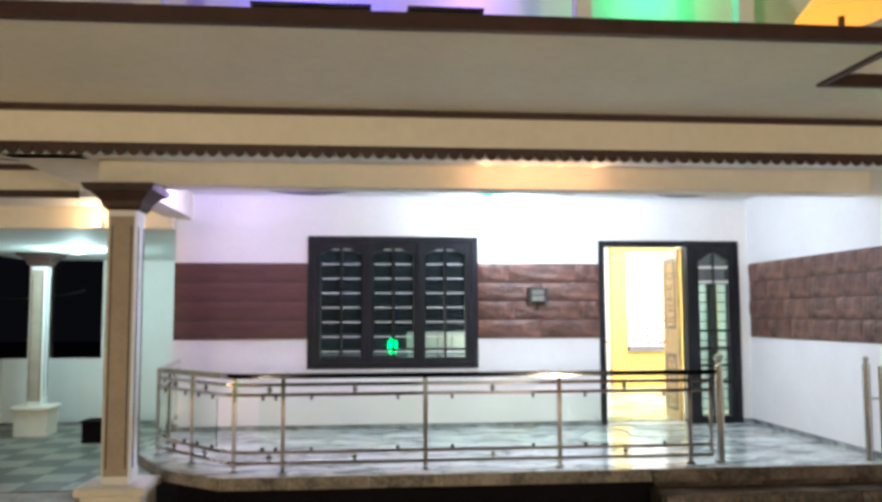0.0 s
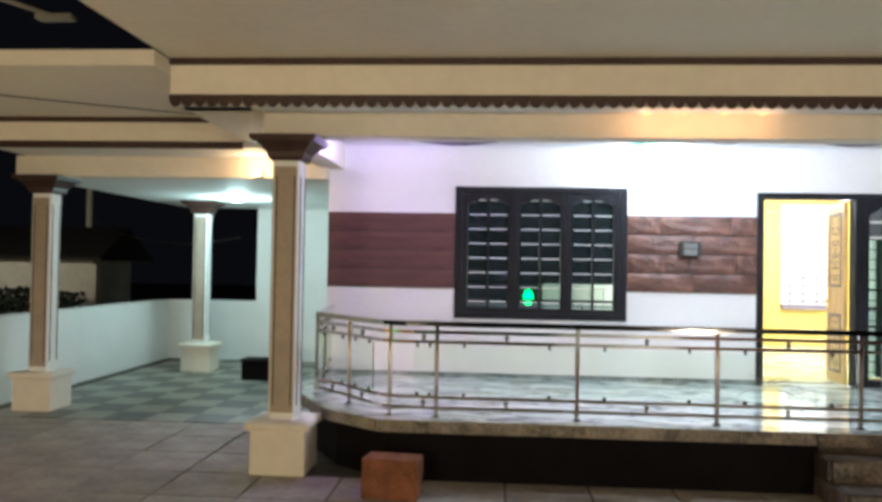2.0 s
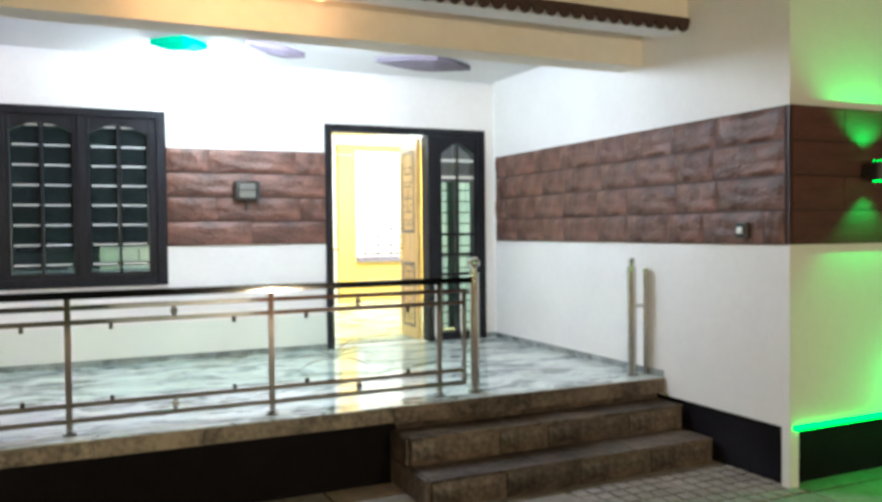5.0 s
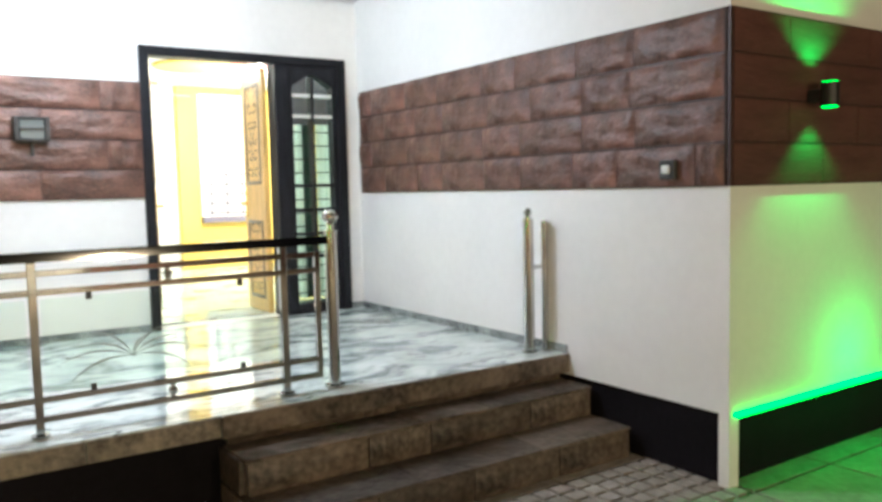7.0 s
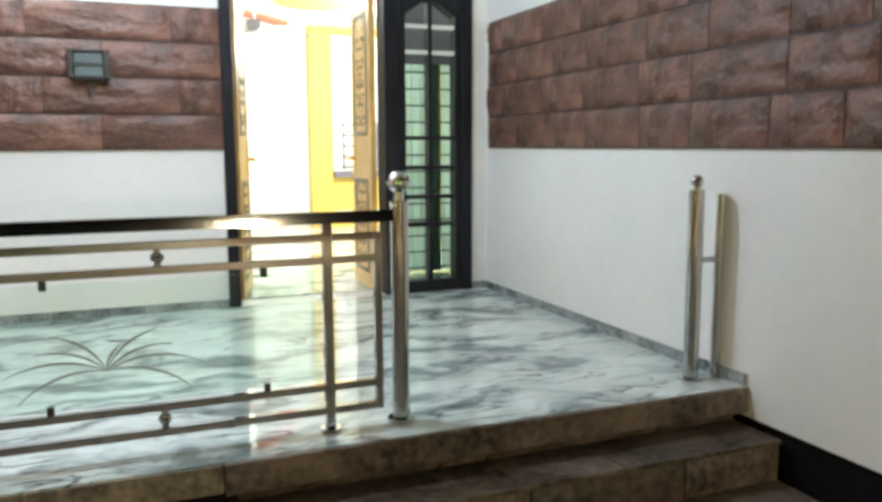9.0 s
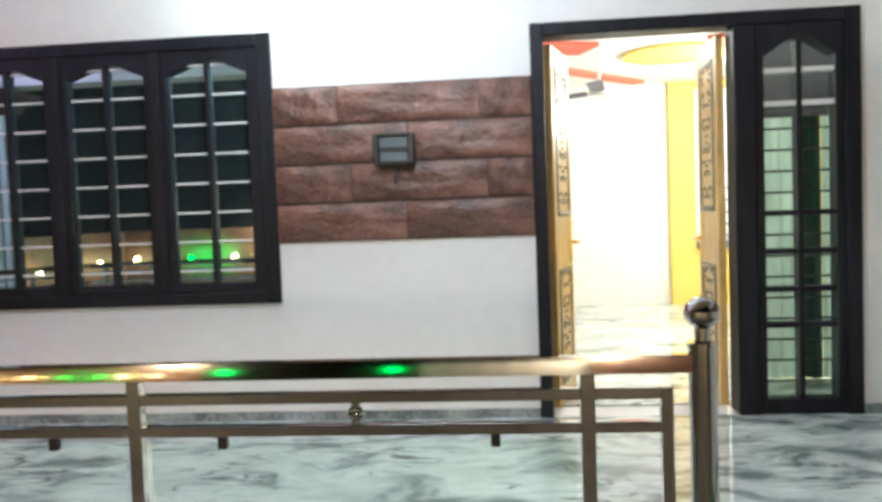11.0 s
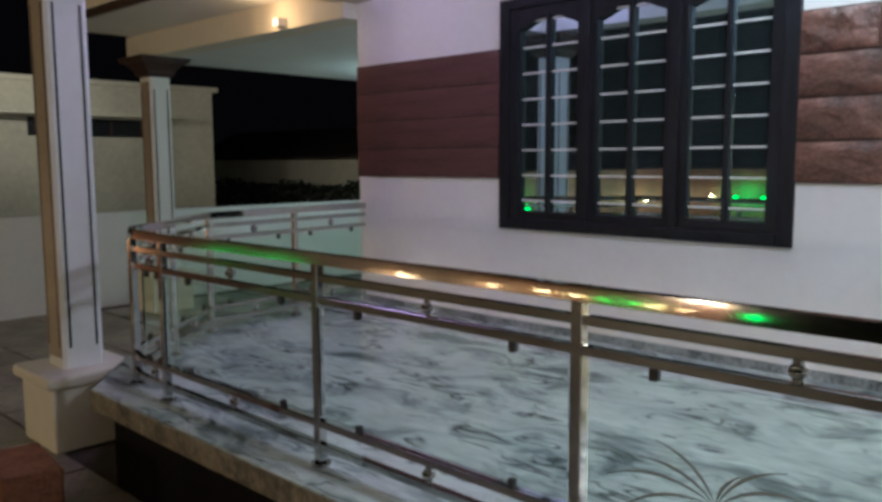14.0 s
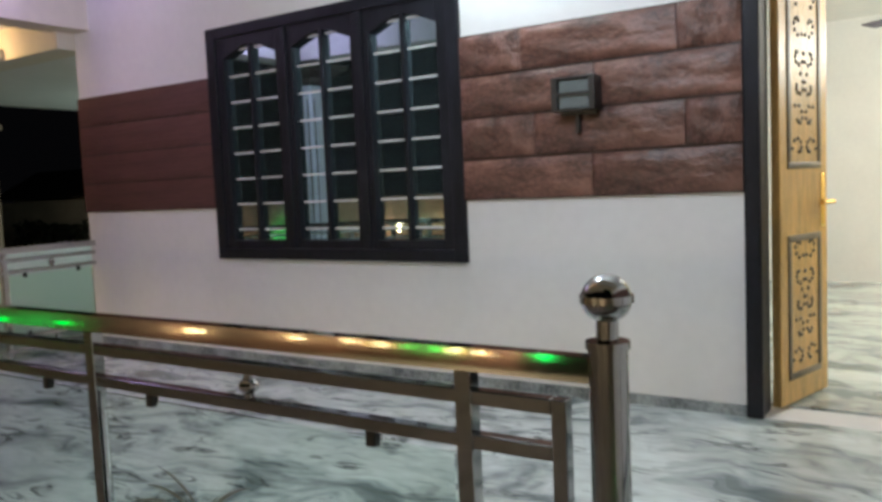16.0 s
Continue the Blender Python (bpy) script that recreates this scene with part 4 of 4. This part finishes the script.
# ---- upper floor, seen over the slab ----
bm = B()
box(bm, -1.5, 8.6, 5.75, 5.95, 3.41, 6.5)
structure("wall_upper", bm, WHITE, "white upper floor wall in coloured light")
lamp("upper_light_violet", "POINT", (1.85, 5.5, 3.9), 6, (0.50, 0.22, 1.0), 0.03)
lamp("upper_light_blue", "POINT", (0.82, 5.45, 3.72), 16, (0.10, 0.06, 1.0), 0.03)
lamp("upper_light_green", "POINT", (3.08, 5.45, 3.95), 9, (0.0, 1.0, 0.25), 0.03)
for x, w_ in ((0.85, 0.66), (1.63, 0.42)):
    pl = thing("balcony_planter", (x, 5.2, 3.41), "dark planter box on the upper slab", "planter", "balcony planters")
    part("box", box(B(), x - w_ / 2, x + w_ / 2, 5.10, 5.30, 3.41, 3.52, 0.01), BLACKMETAL, pl)
    part("rim", box(B(), x - w_ / 2 - 0.015, x + w_ / 2 + 0.015, 5.085, 5.315, 3.52, 3.54, 0.004), BLACKMETAL, pl)
for x in (-0.04, 2.46, 3.47):
    solid("balcony_post", box(B(), x - 0.05, x + 0.05, 5.12, 5.22, 3.41, 5.2, 0.01), WHITE, "white slim post on the upper slab", "post", "balcony posts")
tl = thing("terrace_lamp", (4.06, 5.1, 3.41), "glowing amber bell-shaped lamp on a short black stand", "lamp")
part("shade", rod(B(), (4.06, 5.1, 3.56), (4.06, 5.1, 3.76), 0.26, 24, 0.10), glow("amber_shade", (1.0, 0.42, 0.06), 1.1), tl, "glowing amber shade", True)
part("stand", rod(B(), (4.06, 5.1, 3.41), (4.06, 5.1, 3.56), 0.02), BLACKMETAL, tl, "", True)

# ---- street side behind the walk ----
# walls seen only by reflection; the brown stands in for their dim light
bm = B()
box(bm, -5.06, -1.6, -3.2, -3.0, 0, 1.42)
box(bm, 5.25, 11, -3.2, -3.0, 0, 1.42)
structure("compound_wall_front", bm, STONE, "unseen front compound wall with a gate opening, browned to reflect dark")
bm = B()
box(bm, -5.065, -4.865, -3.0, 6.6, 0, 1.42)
structure("compound_wall_side", bm, STONE, "unseen side compound wall with small lamps, browned to reflect dark")
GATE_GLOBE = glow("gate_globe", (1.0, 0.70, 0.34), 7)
# pillars added out of view, to carry the front fill
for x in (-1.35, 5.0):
    gp = thing("gate_pillar", (x, -3.1, 0), "added brown gate pillar with a round warm lamp", "gate pillar", "gate pillars")
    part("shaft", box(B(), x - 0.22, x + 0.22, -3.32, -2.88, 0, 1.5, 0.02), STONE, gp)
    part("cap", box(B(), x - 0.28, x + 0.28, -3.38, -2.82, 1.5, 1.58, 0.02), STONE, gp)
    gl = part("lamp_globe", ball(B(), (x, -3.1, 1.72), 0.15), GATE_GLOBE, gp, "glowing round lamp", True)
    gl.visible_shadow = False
GREEN_GLOBE = glow("green_globe", (0.01, 0.8, 0.10), 9)


def yard_lamp(face, along, side, green, power):
    """A small round lamp on a bracket, washing the compound wall behind it."""
    def p(out, z):
        return (face + out, along, z) if side else (along, face + out, z)
    lb = "small green round lamp on the compound wall" if green else "small warm round lamp on the compound wall"
    w_ = thing("yard_lamp", p(0, 0.8), lb, "wall lamp", "compound wall lamps")
    part("bracket", rod(B(), p(0.0, 0.8), p(0.13, 0.8), 0.012), BLACKMETAL, w_, "", True)
    g_ = part("globe", ball(B(), p(0.18, 0.8), 0.055), GREEN_GLOBE if green else GATE_GLOBE, w_, "glowing globe", True)
    g_.visible_shadow = False
    if green:
        lamp("yard_lamp_light", "SPOT", p(0.5, 0.8), power, GREEN, 0.05, p(0, 0.8), 110)
    else:
        lamp("yard_lamp_light", "POINT", p(0.2, 0.8), power, (1.0, 0.66, 0.30), 0.06)


for y, green, power in ((5.5, False, 26), (4.7, False, 26), (3.4, True, 80), (2.6, True, 80), (0.6, False, 30), (-1.5, False, 24)):
    yard_lamp(-4.865, y, True, green, power)
for x, green, power in ((-4.5, False, 26), (-3.8, False, 20), (-3.3, True, 100), (-2.7, True, 100), (-2.3, False, 22), (-1.8, False, 22)):
    yard_lamp(-3.0, x, False, green, power)
for x in (-0.75, 1.85):
    gp = thing("garden_lamp", (x, -2.9, 0), "green garden lamp on a short post", "lamp", "garden lamps")
    part("post", rod(B(), (x, -2.9, 0), (x, -2.9, 0.7), 0.035), BLACKMETAL, gp, "", True)
    part("globe", ball(B(), (x, -2.9, 0.92), 0.13, 1, 1, 1.7), GREEN_GLOBE, gp, "glowing globe", True)
# out of view, added so the window mirrors a pale patch low in its panes
gate = thing("reflected_gate", (3.5, -3.1, 0), "added pale panelled gate that mirrors as a bright patch in the window", "gate")
part("gate_frame", box(box(box(box(B(), 2.25, 4.72, -3.13, -3.07, 1.24, 1.30), 2.25, 4.72, -3.13, -3.07, 0.03, 0.10), 2.25, 2.31, -3.13, -3.07, 0.101, 1.239), 4.66, 4.72, -3.13, -3.07, 0.101, 1.239), GRILLE, gate)
for k in range(6):
    part("panel", box(B(), 2.32 + k * 0.39, 2.69 + k * 0.39, -3.11, -3.09, 0.102, 1.238, 0.004), GRILLE, gate)
for x in (2.6, 4.4):
    part("wheel", rod(B(), (x, -3.115, 0.035), (x, -3.085, 0.035), 0.035), BLACKMETAL, gate, "", True)
bm = B()
box(bm, 10.8, 11, -3.2, 5.96, 0, 1.6)
structure("compound_wall_right", bm, WHITE, "white side compound wall")

# ---- beyond the compound wall ----
bm = B()
box(bm, -19, -8.0, 18, 18.2, 0, 1.64)
structure("wall_far", bm, FAR, "pale far compound wall across the lane")
shed = thing("tiled_shed", (-14, 20, 0), "low shed with a dark tiled roof behind the far wall", "shed")
part("wall", box(B(), -19, -8.6, 19.0, 21.0, 0, 1.75), FAR, shed)
part("roof", prism(B(), [(18.6, 1.72), (18.6, 1.80), (20.0, 2.55), (21.4, 1.80), (21.4, 1.72)], 11.2, "x", -19.4), ROOFTILE, shed, "dark weathered tiled roof")
nh = thing("neighbour_house", (-14, 12, 0), "cream neighbour house with a dark strip below its sunshade at night", "house")
part("wall", box(B(), -19, -12, 7.5, 14.85, 0, 3.12), FAR, nh)
part("sunshade", box(B(), -19.1, -11.6, 7.4, 14.0, 2.50, 2.58), FAR, nh)
part("roof", box(B(), -19.2, -11.9, 7.4, 14.95, 3.121, 3.22), FAR, nh)
# dark strips on the wall below the sunshade, with thin upright bars
for ya_, yb_ in ((8.0, 10.4), (11.0, 13.5)):
    w_ = part("window", box(B(), -12.001, -11.96, ya_, yb_, 2.12, 2.46), WOOD, nh, "dark strip below the sunshade")
    for k in range(4):
        yk = ya_ + (yb_ - ya_) * (k + 0.5) / 4
        part("frame", box(B(), -11.96, -11.94, yk - 0.02, yk + 0.02, 2.12, 2.46), BROWN, w_)
hedge = bmesh.new()
r_ = random.Random(11)
for k in range(2600):
    hx, hz = r_.uniform(-16.2, -8.1), r_.uniform(0.05, 1.0) ** 0.8
    hy = 17.55 + r_.uniform(-0.28, 0.28)
    top_ = 1.02 + 0.09 * math.sin(hx * 2.3) + 0.06 * math.sin(hx * 7.1)
    c_ = Vector((hx, hy, min(hz * 1.15, top_)))
    u_ = Vector((r_.uniform(-1, 1), r_.uniform(-1, 1), r_.uniform(-1, 1))).normalized() * r_.uniform(0.05, 0.11)
    v_ = u_.orthogonal().normalized() * r_.uniform(0.03, 0.06)
    hedge.faces.new([hedge.verts.new(c_ + q) for q in (-u_, v_, u_, -v_)])
solid("hedge", hedge, HEDGE, "dark clipped hedge before the far wall", "hedge", kind="stuff")
# two added lights without fixtures, to brighten the far wall and neighbour house
lamp("far_wall_fill", "POINT", (-9.6, 15.6, 2.2), 70, (1.0, 0.85, 0.62), 0.05)
lamp("neighbour_fill", "POINT", (-10.0, 11.0, 3.0), 150, (1.0, 0.9, 0.7), 0.1)
for x, y in ((-9.5, 20.5), (-7.3, 23.0)):
    up = thing("utility_pole", (x, y, 0), "thin grey utility pole standing in the dark", "utility pole", "utility poles")
    part("pole", rod(B(), (x, y, 0), (x, y, 6.5), 0.09, 10, 0.06), FAR, up, "", True)
    part("cross_arm", box(B(), x - 0.6, x + 0.6, y - 0.04, y + 0.04, 5.9, 6.0), FAR, up)


sl = thing("street_lamp", (-7.3, 8.2, 0), "unlit grey street lamp with a slanting arm", "street lamp")
part("pole", rod(B(), (-7.3, 8.2, 0), (-7.3, 8.2, 5.45), 0.08, 12, 0.05), FAR, sl, "", True)
part("arm", rod(B(), (-7.3, 8.2, 5.4), (-4.95, 10.68, 4.96), 0.03), FAR, sl, "", True)
part("head", box(B(), -5.1, -4.6, 10.60, 10.78, 4.88, 4.96, 0.02), FAR, sl)
crate = thing("storage_crate", (-2.5, 12.4, 0), "dark plastic crate on the carport tiles", "crate")
part("body", box(B(), -2.75, -2.28, 12.2, 12.55, 0.0, 0.28, 0.015), BLACK, crate)
part("rim", box(B(), -2.77, -2.26, 12.18, 12.57, 0.28, 0.31, 0.008), BLACK, crate)


def sag(name, a, b, drop, r, label):
    cu = B()
    prev = None
    for i in range(17):
        u = i / 16
        p = Vector(a).lerp(Vector(b), u) - Vector((0, 0, drop * 4 * u * (1 - u)))
        if prev is not None:
            rod(cu, prev, p, r, 6)
        prev = p
    return solid(name, cu, BLACKMETAL, label, "cable")


sag("cable", (-4.6, 6.6, 3.205), (-1.66, 8.5, 3.205), 0.02, 0.006, "thin dark cable under the carport slab")
sag("power_line", (-9.5, 20.5, 2.8), (-4.2, 16.5, 2.25), 0.35, 0.015, "sagging power line beyond the wall")

# ---- paving ----
carport_floor = structure("carport_floor", box(B(), -4.86, -1.0, 9.1, 14.6, -0.012, -0.008), EARTH, "chequered pale and dark carport tiles", category="floor")


def slab_mesh(name, s, h, studs):
    b_ = box(B(), -s / 2, s / 2, -s / 2, s / 2, 0, h)
    if studs:
        n_ = 6
        q = s / n_
        for i in range(n_):
            for j in range(n_):
                cx, cy = -s / 2 + q * (i + 0.5), -s / 2 + q * (j + 0.5)
                box(b_, cx - q * 0.39, cx + q * 0.39, cy - q * 0.39, cy + q * 0.39, h + 0.0002, h + 0.016)
    me_ = bpy.data.meshes.new(name)
    b_.to_mesh(me_)
    b_.free()
    return me_


S = 0.46
LIGHT, DARK = slab_mesh("tile", S - 0.006, 0.01, False), slab_mesh("tile", S - 0.006, 0.01, False)
LIGHT.materials.append(TILE_L)
DARK.materials.append(TILE_D)
for i in range(8):
    for j in range(12):
        lay(DARK if (i + j) % 2 else LIGHT, TILE_L, carport_floor, Matrix.Translation((-4.68 + S * (i + 0.5), 9.1 + S * (j + 0.5), -0.008)), "tile")
PS = 0.66
paving = structure("paving", box(B(), -4.86, 10.8, -3.0, 7.3, -0.0125, -0.0115), EARTH, "grey concrete pavers with open joints", category="pavement")
PLAIN, STUD = slab_mesh("paver", PS - 0.02, 0.012, False), slab_mesh("paver", PS - 0.02, 0.001, True)
PLAIN.materials.append(PAVER)
STUD.materials.append(PAVER)
rest = B()
for i in range(23):
    for j in range(18):
        cx, cy = -4.86 + PS * (i + 0.5), 9.08 - PS * (j + 0.5)
        if cx > 10.5 or cy > 7.1 and cx > -1.2:
            continue
        if -4.86 < cx < 7.4 and cy > 1.1:
            lay(STUD if j == 4 and 4.3 < cx < 5.6 else PLAIN, PAVER, paving, Matrix.Translation((cx, cy, -0.0115)) @ pose(0, 0, 0, 0, 0, 0), "paver")
        else:
            box(rest, cx - PS / 2 + 0.01, cx + PS / 2 - 0.01, cy - PS / 2 + 0.01, cy + PS / 2 - 0.01, -0.0115, 0.0005)
o_ = solid("paver_field", rest, PAVER, "grey concrete pavers farther out on the yard", "pavers", kind="stuff")
